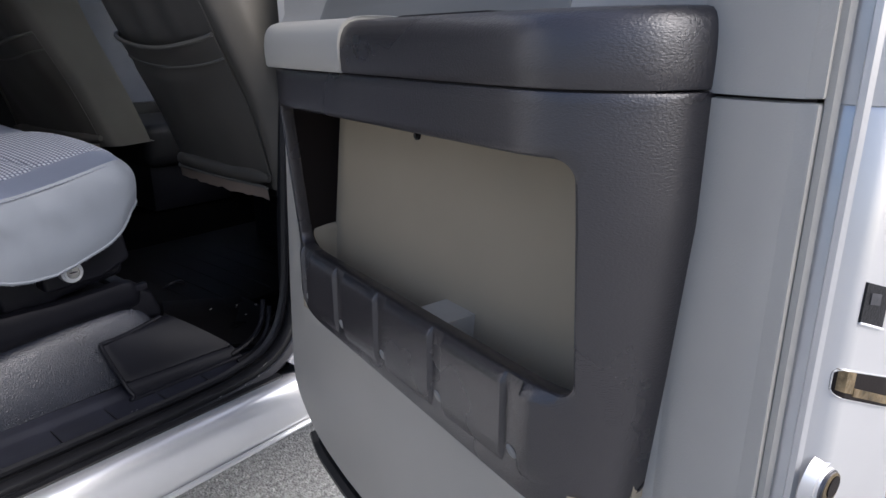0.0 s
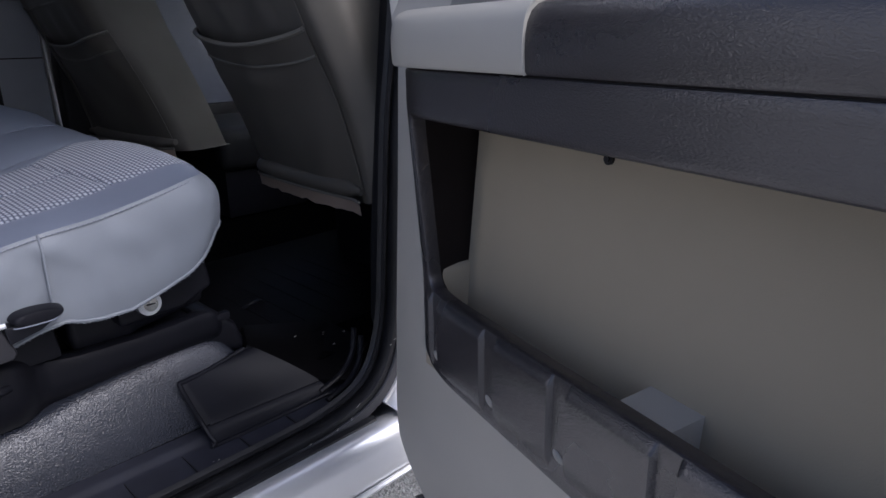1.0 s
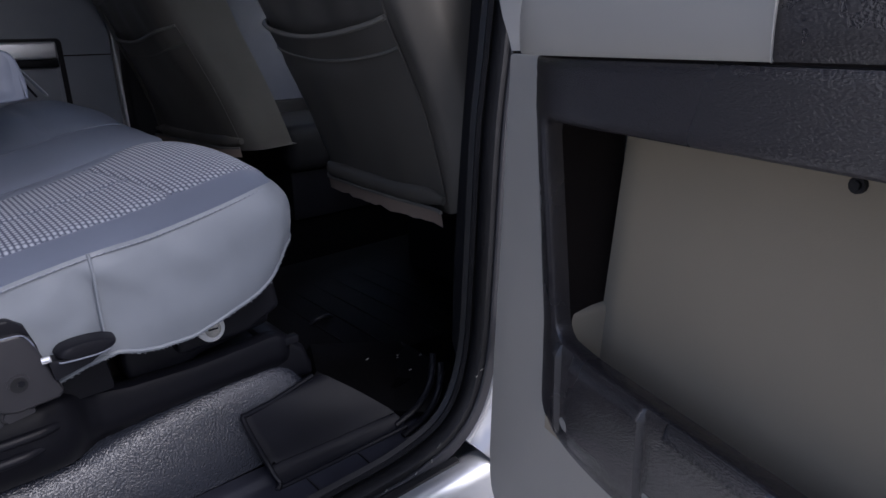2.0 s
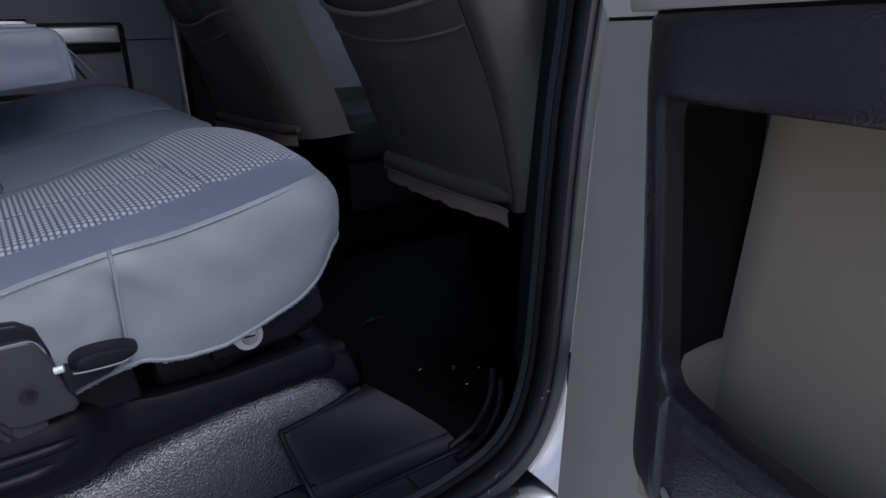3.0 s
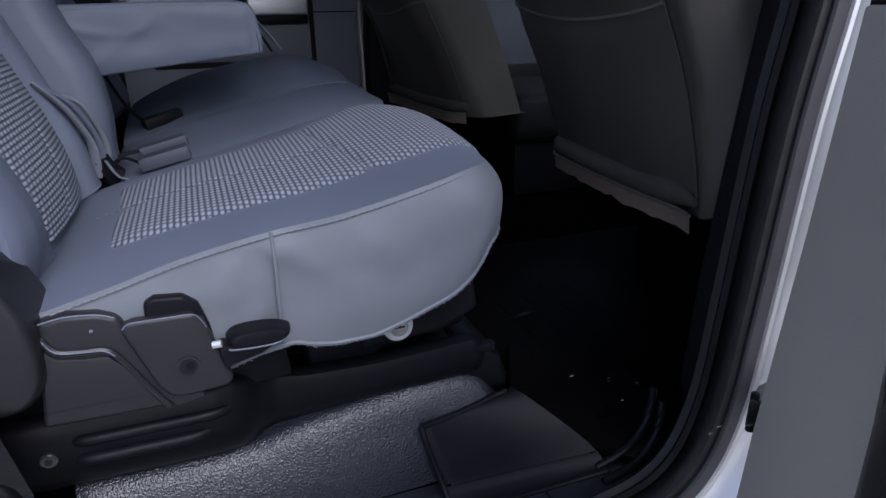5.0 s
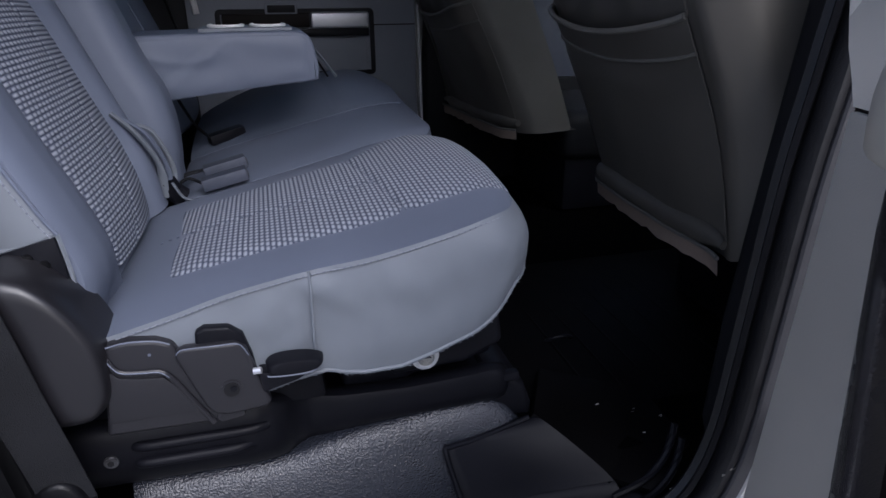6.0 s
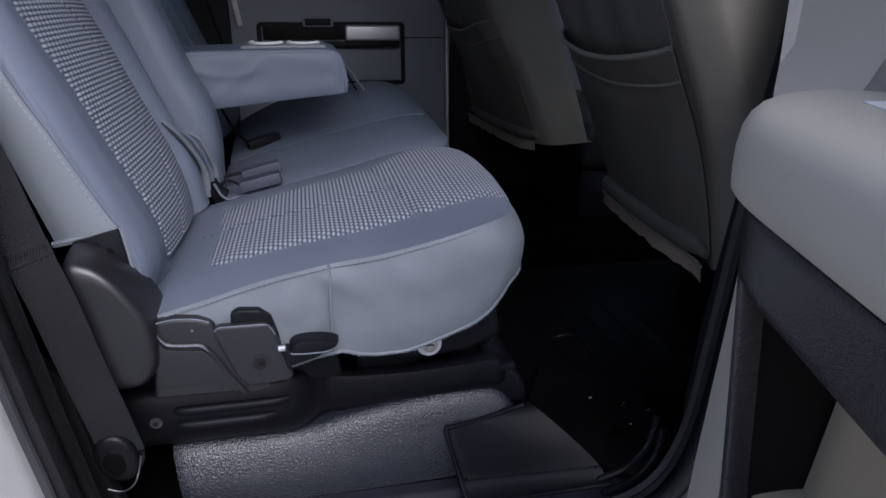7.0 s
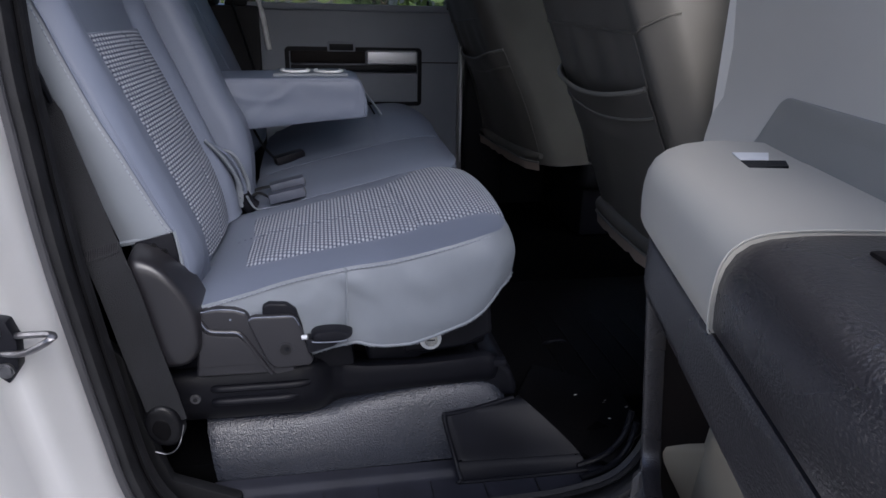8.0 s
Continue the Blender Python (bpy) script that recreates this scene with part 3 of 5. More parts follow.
def pocket_panel(u0, u1):
    """A raised panel of the pocket's front wall with bevelled ends and a sloping top."""
    cols = []
    for u in [u0 + k * 0.0012 for k in range(5)] + list(np.linspace(u0 + 0.008, u1 - 0.008, 14)) + [u1 - k * 0.0012 for k in range(4, -1, -1)]:
        h = min(1, (u - u0) / (0.0045 if u0 > 0.16 else 0.030), (u1 - u) / 0.0045)
        col = [(u, face(u) + 0.003 - 0.0082 * k * h, z) for z, k in ((1.0805, 0.0), (1.0795, 0.3), (1.0712, 0.95), (1.0690, 1.0), (1.050, 1.0), (1.030, 1.0), (1.012, 0.96), (1.000, 0.80), (0.991, 0.35))]
        cols.append(col + [(u, face(u) + 0.007, 0.994), (u, face(u) + 0.007, 1.079)])
    return hung(loft(cols))


GROOVES = (0.648, 0.538, 0.434, 0.322, 0.208)
for u in GROOVES:
    f0 = face(u)
    scoop = [(u - 0.0005 + 0.0075 * math.cos(t), 1.0075 + 0.0048 * math.sin(t) + 0.0028 * math.cos(t)) for t in np.linspace(0, 2 * math.pi, 17)[:-1]]
    part("drain_slot", hung(dome([Vector(p) for p in scoop], f0 + 0.003, f0 - 0.0016, 6, 0.3)), FIELD, bolster, "pale scooped slot at the foot of the groove")
for u1, u0 in zip((0.672,) + GROOVES, GROOVES + (0.146,)):
    part("pocket_panel", pocket_panel(u0 + 0.0072, u1 - 0.0072 if u1 < 0.67 else u1), BOLSTER, bolster)
part("lining_gap", hung(prism([(0.132, 1.2510), (0.132, 1.284), (0.300, 1.284), (0.255, 1.2560), (0.205, 1.2520)], "y", 0.0762, 0.0812)), RUBBER, door, "dark gap above the pocket back")
for u, z in ((0.474, 1.248), (0.213, 1.2470)):
    part("rubber_plug", hung(cylinder((u, 0.0815, z), (0, -1, 0), 0.0052, 0.0085, 12, 0.002)), RUBBER, door)

# armrest cap and grip cover
ARM = [(0.002, 1.3205), (0.0, 1.323), (-0.001, 1.336), (-0.0008, 1.348), (0.0012, 1.357), (0.0055, 1.3645), (0.0125, 1.3695), (0.022, 1.3722), (0.038, 1.3735), (0.060, 1.3738), (0.095, 1.3725), (0.13, 1.370), (0.138, 1.36), (0.138, 1.322)]


def cap(us, grow, shift):
    out = []
    for u in us:
        f = face(u, 1.32)
        if u > 0.60:
            f = -0.022 + 0.077 * (1 - max(0, 1 - ((u - 0.60) / 0.138) ** 3.4) ** (1 / 2.6))
        out.append([(u + shift * (d / 0.138), d + f * (1 - max(0, d) / 0.138) - grow * (d < 0.06) - 0.02 * max(0, d) / 0.138, z + grow * (z > 1.355)) for d, z in ARM])
    return out


part("armrest_cap", hung(loft(cap(np.linspace(0.098, 0.463, 36), 0.0, 0.03))), BOLSTER, door, "charcoal grained armrest")
grip = part("grip_cover", hung(loft(cap(list(np.linspace(0.462, 0.66, 12)) + [0.66 + 0.0690 * math.sin(a) for a in np.linspace(0.08, math.pi / 2, 22)], 0.002, 0.03))), COVER, door, "satin light grey grip cover")
edge_line = [tuple(p) for p in cap([0.4615], 0.0028, 0.03)[0][:-2]]
part("cover_edge", hung(tube(spline(edge_line, 3), 0.0006, 6)), COVER, grip, "pale rounded edge")
# Flush plates paint the switch recess: dark shaded floor, pale lit wall.
part("switch_shade", hung(prism([(0.652, 0.044), (0.628, 0.042), (0.636, 0.073), (0.658, 0.079)], "z", 1.36, 1.3762)), BLACK, grip, "flush dark plate for the shaded switch recess")
part("switch_lit_wall", hung(prism([(0.6525, 0.0440), (0.6565, 0.066), (0.688, 0.077), (0.683, 0.047)], "z", 1.36, 1.3764)), PALE, grip, "flush pale plate for the recess's lit far wall")
# Dark block on the cap puts the pull recess's shade into colour.
part("recess_shade", hung(box(0.30, 0.448, 0.036, 0.082, 1.366, 1.3765, 0.004)), POCKET, door, "dark block for the shaded pull recess")
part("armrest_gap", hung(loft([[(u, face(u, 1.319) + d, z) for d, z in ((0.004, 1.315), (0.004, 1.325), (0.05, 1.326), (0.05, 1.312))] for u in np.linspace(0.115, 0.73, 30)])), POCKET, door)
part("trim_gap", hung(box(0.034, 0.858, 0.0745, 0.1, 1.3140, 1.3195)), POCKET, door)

# rounded strip of trim towards the latch
STRIP = [tuple(p) for p in spline([(0.112, 0.0705), (0.100, 0.0678), (0.086, 0.0664), (0.072, 0.0660), (0.058, 0.0666), (0.047, 0.0684), (0.038, 0.0718), (0.0325, 0.0765), (0.0305, 0.083)], 6)] + [(0.0305, 0.088), (0.112, 0.088)]
part("trim_edge", hung(loft([[(u, d, z) for u, d in STRIP] for z in (0.64, 0.9, 1.2, 1.3152)])), TRIM, door, "rounded light grey trim edge")
part("trim_edge", hung(loft([[(u, d, z) for u, d in STRIP] for z in (1.3182, 1.4, 1.6)])), TRIM, door, "rounded light grey trim edge")
# latch end
part("trim_seal", hung(tube([(0.027, 0.078, z) for z in np.linspace(0.64, 1.60, 20)], 0.0045, 6)), TRIM, door)
part("jamb_bead", hung(tube([(0.012, 0.083, z) for z in np.linspace(0.64, 1.60, 20)], 0.004, 6)), PAINT, door)
SHELL_END = [(0.082, 0.034), (0.086, 0.012), (0.096, -0.002), (0.14, -0.008), (0.19, -0.012)]


def shell_u(d):
    """Where the painted latch end lies at depth d."""
    for p, q in zip(SHELL_END, SHELL_END[1:]):
        if d <= q[0]:
            return p[1] + (q[1] - p[1]) * (d - p[0]) / (q[0] - p[0])
    return -0.012


def end_patch(cols, out):
    """A patch on the latch end from columns of (depth, low, high)."""
    return hung(loft([[(shell_u(d) - out, d, lo), (shell_u(d) - out, d, hi), (shell_u(d) + 0.003, d, hi), (shell_u(d) + 0.003, d, lo)] for d, lo, hi in cols]))


def end_line(pts, r, out, closed=False):
    return hung(tube([Vector((shell_u(d) - out, d, z)) for d, z in pts], r, 6, closed=closed))


def slanted(d0, d1, lo0, lo1, hi0, hi1, n=14, rnd=0.0):
    cols = []
    for k in range(n + 1):
        t = 0.5 - 0.5 * math.cos(math.pi * k / n)
        c = rnd * (1 - math.sqrt(max(0, 1 - max(0, 1 - (d1 - d0) * min(t, 1 - t) / 0.005) ** 2)))
        cols.append((d0 + (d1 - d0) * t, lo0 + (lo1 - lo0) * t + c, hi0 + (hi1 - hi0) * t - c))
    return cols


mouth = slanted(0.0915, 0.170, 1.131, 1.100, 1.151, 1.124, 24, 0.005)
# Laid on as a dark plate; the opening's inner shade is colour.
latch = part("latch_opening", end_patch(mouth, 0.0012), POCKET, door, "grimy latch opening, its dark depth painted on a plate")
part("opening_rim", end_line([(d, lo) for d, lo, hi in mouth] + [(d, hi) for d, lo, hi in mouth[::-1]], 0.0006, 0.0008, True), PAINT, latch, "bright worn metal rim")
part("latch_wall", end_patch(slanted(0.0930, 0.1060, 1.135, 1.130, 1.150, 1.1455, 6), 0.0016), RUST, latch, "brass-coloured greasy metal")
part("latch_jaw", end_patch(slanted(0.106, 0.150, 1.1285, 1.1105, 1.1345, 1.1165, 10), 0.0022), RUST, latch, "greasy steel latch jaw")
# Also a dark plate on the shell in place of a shaded hole.
sq = part("square_hole", end_patch(slanted(0.0985, 0.1245, 1.1825, 1.173, 1.2095, 1.201), 0.0011), RUBBER, door, "small rectangular opening, its dark depth painted on")
part("hole_clip", end_patch(slanted(0.104, 0.115, 1.194, 1.191, 1.2015, 1.1985, 4), 0.0018), STEEL, sq)
part("hole_edge", end_line([(0.0985, 1.1822), (0.1115, 1.1775), (0.1245, 1.1727)], 0.0009, 0.0010), PALE, sq)
bump = part("door_bumper", hung(cylinder((0.004, 0.0985, 1.061), (-1, 0, 0), 0.023, 0.009, 28, 0.003, 0.66)), PAINT, door, "painted cone round a plug")
part("bumper_plug", hung(cylinder((-0.0035, 0.0985, 1.061), (-1, 0, 0), 0.0130, 0.003, 24, 0.001)), STEEL, bump, "dark plug rim")
part("plug_face", hung(cylinder((-0.0060, 0.0985, 1.061), (-1, 0, 0), 0.0118, 0.0012, 20)), RUST, bump, "tan dirty plug")
part("plug_hole", hung(cylinder((-0.0068, 0.1000, 1.0622), (-1, 0, 0), 0.0082, 0.0012, 16)), POCKET, bump)
hinge = part("door_hinge", prism([(0.585, 1.11), (0.60, 1.12), (0.64, 1.12), (0.60, 1.01), (0.56, 0.99), (0.54, 1.0)], "z", 0.845, 0.905, 0.004), BLACK, door, "dark steel hinge")
part("hinge_bolt", cylinder((0.595, 1.085, 0.905), (0, 0, 1), 0.010, 0.012, 12, 0.002), METAL, hinge)
# rubber strip below the trim
part("bottom_seal", hung(tube(spline([(0.845, 0.086, 0.655), (0.82, 0.084, 0.632), (0.76, 0.083, 0.618), (0.65, 0.083, 0.606), (0.4, 0.083, 0.60), (0.05, 0.083, 0.60)], 6), 0.017, 8)), RUBBER, door, "dirty black rubber strip along the door's bottom")


# ---- rear seats ----
FRAME = CAB


def along(line, x):
    for p, q in zip(line, line[1:]):
        if p[0] <= x <= q[0]:
            return p[1] + (q[1] - p[1]) * (x - p[0]) / (q[0] - p[0])
    return line[-1][1] if x > line[-1][0] else line[0][1]


def steps(line, n):
    """n + 1 points at even distances along a smooth line."""
    pts = spline(line, 12)
    dist = [0.0]
    for p, q in zip(pts, pts[1:]):
        dist.append(dist[-1] + (q - p).length)
    out = []
    for k in range(n + 1):
        d = dist[-1] * k / n
        i = next((j for j in range(1, len(dist)) if dist[j] >= d), len(dist) - 1)
        out.append(pts[i - 1].lerp(pts[i], (d - dist[i - 1]) / max(1e-9, dist[i] - dist[i - 1])))
    return out


class Pad:
    """A cushion's top between four edges: rear, near side, front and far side, with a soft crown."""

    def __init__(self, rear, near, front, far, crown, n=64):
        self.n, self.crown = n, crown
        self.rear, self.near, self.front, self.far = (steps(e, n) for e in (rear, near, front, far))

    def edge(self, line, t):
        t = min(1, max(0, t)) * self.n
        i = min(self.n - 1, int(t))
        return line[i].lerp(line[i + 1], t - i)

    def at(self, q, s, up=0.0):
        """The place at q from the rear to the front and s from the near side to the far side."""
        near, far, rear, front = self.edge(self.near, q), self.edge(self.far, q), self.edge(self.rear, s), self.edge(self.front, s)
        c = [self.near[0], self.far[0], self.near[-1], self.far[-1]]
        p = near * (1 - s) + far * s + rear * (1 - q) + front * q - (c[0] * (1 - q) * (1 - s) + c[1] * (1 - q) * s + c[2] * q * (1 - s) + c[3] * q * s)
        dome = (1 - abs(2 * s - 1) ** 5) * (1 - abs(2 * q - 1) ** 6)
        return p + Vector((0, 0, self.crown * dome + up))


def pad_patch(pad, q0, q1, s0, s1, lift, nq, ns, press=None, flip=False):
    """A sheet of cloth lying on a pad, with UV in metres along and across it; q0, q1 of s and s0, s1 of q."""
    bm = bmesh.new()
    uvl = bm.loops.layers.uv.new("UVMap")
    rows = []
    for i in range(nq + 1):
        row = []
        for k in range(ns + 1):
            s_ = k / ns
            q = q0(s_) + (q1(s_) - q0(s_)) * i / nq
            s = s0(q) + (s1(q) - s0(q)) * s_
            rim = min(1, 14 * min(s_, 1 - s_), 14 * min(i / nq, 1.2 - i / nq))
            p = pad.at(q, s, lift * rim - 0.0012 * (1 - rim) + (press(q, s_) if press else 0))
            row.append((bm.verts.new(p), (p.x, p.y)))
        rows.append(row)
    for r0, r1 in zip(rows, rows[1:]):
        for k in range(ns):
            quad = (r0[k], r0[k + 1], r1[k + 1], r1[k])
            f = bm.faces.new([v for v, _ in quad])
            for loop, (_, w) in zip(f.loops, quad):
                loop[uvl].uv = w
    return bm


NEAR = [(-0.135, 1.278, 1.052), (-0.07, 1.277, 1.069), (0.0, 1.277, 1.089), (0.086, 1.278, 1.105), (0.15, 1.277, 1.113), (0.20, 1.278, 1.122), (0.26, 1.283, 1.134), (0.315, 1.300, 1.143), (0.345, 1.328, 1.141), (0.360, 1.358, 1.138)]
FRONT = [(0.360, 1.358, 1.138), (0.371, 1.392, 1.136), (0.376, 1.45, 1.140), (0.376, 1.54, 1.149), (0.368, 1.64, 1.155), (0.352, 1.72, 1.153), (0.328, 1.795, 1.134)]
REAR = [(-0.135, 1.278, 1.052), (-0.160, 1.34, 1.047), (-0.175, 1.45, 1.040), (-0.175, 1.62, 1.037), (-0.17, 1.80, 1.033)]
FAR = [(-0.17, 1.80, 1.033), (-0.10, 1.801, 1.048), (0.0, 1.802, 1.068), (0.15, 1.803, 1.103), (0.25, 1.802, 1.127), (0.328, 1.795, 1.134)]
HEM = [(-0.16, 0.955), (-0.05, 0.948), (0.0, 0.952), (0.025, 0.959), (0.06, 0.970), (0.10, 0.976), (0.12, 0.969), (0.145, 0.965), (0.19, 0.966), (0.226, 0.977), (0.277, 0.996), (0.31, 1.012), (0.343, 1.040), (0.40, 1.062)]
pad = Pad(REAR, NEAR, FRONT, FAR, 0.017)

seat = thing("seating_unit", (0.09, 1.53, 0.80), "blue-grey rear seat with a ribbed grey cloth insert", "car seat")
grid = [[pad.at(i / 60, k / 60) for k in range(61)] for i in range(61)]
sheet = loft(grid, ring_closed=False, cap=False)
cush = part("cushion", sheet, SEAT_TOP, seat, "slate blue leatherette cushion")
part("cushion_body", prism([(-0.13, 0.985), (-0.13, 1.035), (0.33, 1.115), (0.355, 1.09), (0.34, 1.04), (0.28, 1.01)], "y", 1.300, 1.795, 0.01), SEAT_TOP, seat)

# grey skirt: along the near side, round the corner and across the front
ARC = 0.086


def skirt_line(w):
    """The skirt's plan at w metres from the rear: a, b and the outward way."""
    flat, bend = 0.288 + 0.135, ARC * math.pi / 2
    if w < flat:
        return -0.135 + w, 1.276, 0.0
    if w < flat + bend:
        t = (w - flat) / ARC
        return 0.288 + ARC * math.sin(t), 1.276 + ARC * (1 - math.cos(t)), t
    d = w - flat - bend
    return 0.374 + 0.004 * math.sin(min(1, d / 0.2) * math.pi / 2) - 1.1 * max(0, d - 0.22) ** 2, 1.276 + ARC + d, math.pi / 2


RIM = steps(NEAR[:-1] + FRONT, 400)
FLAT_W = 0.423 + ARC * math.pi / 2 + 0.42


RIM_BEND = next(i for i, p in enumerate(RIM) if p.x > 0.235)


def rim_at(w):
    """The top edge over w metres of the skirt."""
    f = w / 0.37 * RIM_BEND if w < 0.37 else RIM_BEND + (w - 0.37) / (FLAT_W - 0.37) * (400 - RIM_BEND)
    i = max(0, min(399, int(f)))
    return RIM[i].lerp(RIM[i + 1], min(1, f - i))


def side_skin(w0, w1, puff, nx=44, nz=16, wrinkle=0.0):
    rings = []
    for i in range(nx + 1):
        s = i / nx
        w = w0 + (w1 - w0) * s
        a, b, turn = skirt_line(w)
        out = Vector((math.sin(turn), -math.cos(turn), 0))
        top = rim_at(w)
        foot = Vector((a, b, along(HEM, min(a, 0.343)) + 0.020 * min(1, max(0, turn) / 1.2)))
        row = []
        for k in range(nz + 1):
            t = k / nz
            e = t ** 5
            p = Vector((foot.x + (top.x - foot.x) * e, foot.y + (top.y - foot.y) * e, foot.z + (top.z - foot.z) * t))
            body = (1 - abs(2 * t - 1) ** 3.5) * min(1, 6 * s + 0.2, 6 * (1 - s) + (0.2 if w1 < 0.3 else 0.6))
            fold = noise.noise((w * 20, t * 2.6 + w * 14, 5.1)) + 0.5 * noise.noise((w * 45, t * 5, 1.7))
            pull = (1 - s if w1 > 0.3 else s) ** 2.2
            x = wrinkle * (fold if fold > 0 else 0.4 * fold) * pull * (1 - (2 * t - 1) ** 4)
            x += 0.0012 * noise.noise((w * 14, t * 3, 2.2)) * (1 - (2 * t - 1) ** 4)
            row.append(p + out * (puff * body + x))
        rings.append((row, out))
    bm = bmesh.new()
    for back in (0.0, 0.008):
        vs = [[bm.verts.new(p - out * back) for p in r] for r, out in rings]
        for r0, r1 in zip(vs, vs[1:]):
            for k in range(nz):
                bm.faces.new((r0[k], r0[k + 1], r1[k + 1], r1[k]))
    return bm


part("side_panel", side_skin(0.0, 0.2205, 0.002, nx=70, nz=26, wrinkle=0.009), SEAT_SIDE, seat, "puckered grey leatherette side panel")
part("side_panel", side_skin(0.2215, FLAT_W - 0.002, 0.006, nx=130, nz=26, wrinkle=0.006), SEAT_SIDE, seat, "smooth grey leatherette side panel")
part("side_seam", tube(spline([(0.0862, 1.2755, 1.106), (0.0868, 1.2715, 1.08), (0.086, 1.2705, 1.03), (0.0862, 1.272, 0.985)], 5), 0.0020, 8), SEAT_SIDE, seat)
hem_line = []
for w in np.linspace(0.125, 0.86, 90):
    a, b, turn = skirt_line(w)
    hem_line.append((a, b, along(HEM, min(a, 0.343)) + 0.020 * min(1, turn / 1.2)))
part("hem", tube(hem_line, 0.0030, 7), SEAT_SIDE, seat, "frayed lower hem")
fz = []
rng = random.Random(4)
for p in hem_line[:-1]:
    for _ in range(9):
        q = Vector(p) + Vector((rng.uniform(-0.004, 0.004), rng.uniform(-0.002, 0.002), -0.0025))
        fz.append(tube([q, q + Vector((rng.uniform(-0.003, 0.003), rng.uniform(-0.0015, 0.001), rng.uniform(-0.0014, 0.0005)))], 0.00024, 4))
part("frayed_thread", join(fz), STITCH, seat, kind="stuff")
sew = []
for w in np.linspace(0.012, 0.545, 120):
    a, b, turn = skirt_line(w)
    t = rim_at(w)
    sew.append(t + Vector((0.0, -0.0012, -0.0045)) + 0.002 * Vector((math.sin(turn), -math.cos(turn), 0)))
part("seam_groove", tube(sew, 0.0007, 6), BUCKLE, seat)
part("stitching", stitches([p + Vector((0, -0.0006, 0.0003)) for p in sew], 0.0078, 0.0050, 0.0009), STITCH, seat, kind="stuff")


def quilt(q, s):
    """Shallow sewn grooves along and across the insert."""
    return -0.0022 * math.exp(-((s - 0.50 - 0.02 * math.sin(q * 9)) / 0.018) ** 2) * (q < 0.66) - 0.0030 * math.exp(-((q - 0.66 + 0.04 * (s - 0.5)) / 0.012) ** 2)


INS_NEAR = ((0.0, 0.175), (0.15, 0.150), (0.25, 0.130), (0.42, 0.130), (0.61, 0.145), (0.75, 0.156), (0.886, 0.152), (0.97, 0.120), (1.0, 0.070))
INS_FAR = ((0.0, 0.70), (0.16, 0.722), (0.36, 0.730), (0.65, 0.735), (0.69, 0.750), (0.80, 0.83), (0.9, 0.88), (1.0, 0.90))
part("cloth_insert", pad_patch(pad, lambda s: 0.165 - 0.02 * abs(2 * s - 1), lambda s: 1.0, lambda q: along(INS_NEAR, q), lambda q: along(INS_FAR, q), 0.0030, 150, 64, quilt), WEAVE, cush, "ribbed light and dark grey cloth")
seams = [[pad.at(q, along(INS_NEAR, q) + (along(INS_FAR, q) - along(INS_NEAR, q)) * (0.50 + 0.02 * math.sin(q * 9)), 0.0022) for q in np.linspace(0.13, 0.65, 60)],
         [pad.at(0.66 - 0.04 * (s - 0.5), along(INS_NEAR, 0.66) + (along(INS_FAR, 0.66) - along(INS_NEAR, 0.66)) * s, 0.0016) for s in np.linspace(0.03, 0.97, 40)]]
for line in seams:
    part("insert_stitch", stitches(line, 0.0115, 0.0042, 0.0009), BUCKLE, cush, kind="stuff")

# backrest
BACK = spline([(-0.145, 1.09), (-0.150, 1.12), (-0.192, 1.235), (-0.250, 1.38), (-0.308, 1.52), (-0.36, 1.66), (-0.40, 1.72), (-0.46, 1.73), (-0.49, 1.69),
               (-0.44, 1.52), (-0.38, 1.36), (-0.32, 1.22), (-0.285, 1.12), (-0.24, 1.085), (-0.18, 1.075)], 5, True)
b1 = [tuple(p) for p in BACK]
SPINE = [Vector(p) for p in spline([(-0.1451, 1.0516), (-0.1499, 1.0685), (-0.1616, 1.1312), (-0.2048, 1.2412), (-0.2567, 1.3745), (-0.2808, 1.4371), (-0.3146, 1.5298), (-0.3569, 1.6475), (-0.3880, 1.7147)], 7)]
PUFF = [(1.310, 0.006), (1.314, 0.012), (1.322, 0.017), (1.338, 0.022), (1.359, 0.021), (1.378, 0.013), (1.388, 0.002), (1.394, -0.002), (1.477, 0.0), (1.610, -0.002), (1.617, 0.003), (1.628, 0.012), (1.651, 0.020), (1.680, 0.023), (1.715, 0.020),
        (1.744, 0.009), (1.773, -0.010), (1.802, -0.036), (1.825, -0.060), (1.849, -0.082), (1.860, -0.10)]


def insert_near(a):
    """The near edge of the backrest's cloth insert, which widens towards its top."""
    return float(np.interp(a, (-0.285, -0.262, -0.235, -0.16), (1.387, 1.405, 1.428, 1.438)))


def insert_far(a):
    return float(np.interp(a, (-0.285, -0.25, -0.18, -0.15), (1.706, 1.728, 1.737, 1.712)))


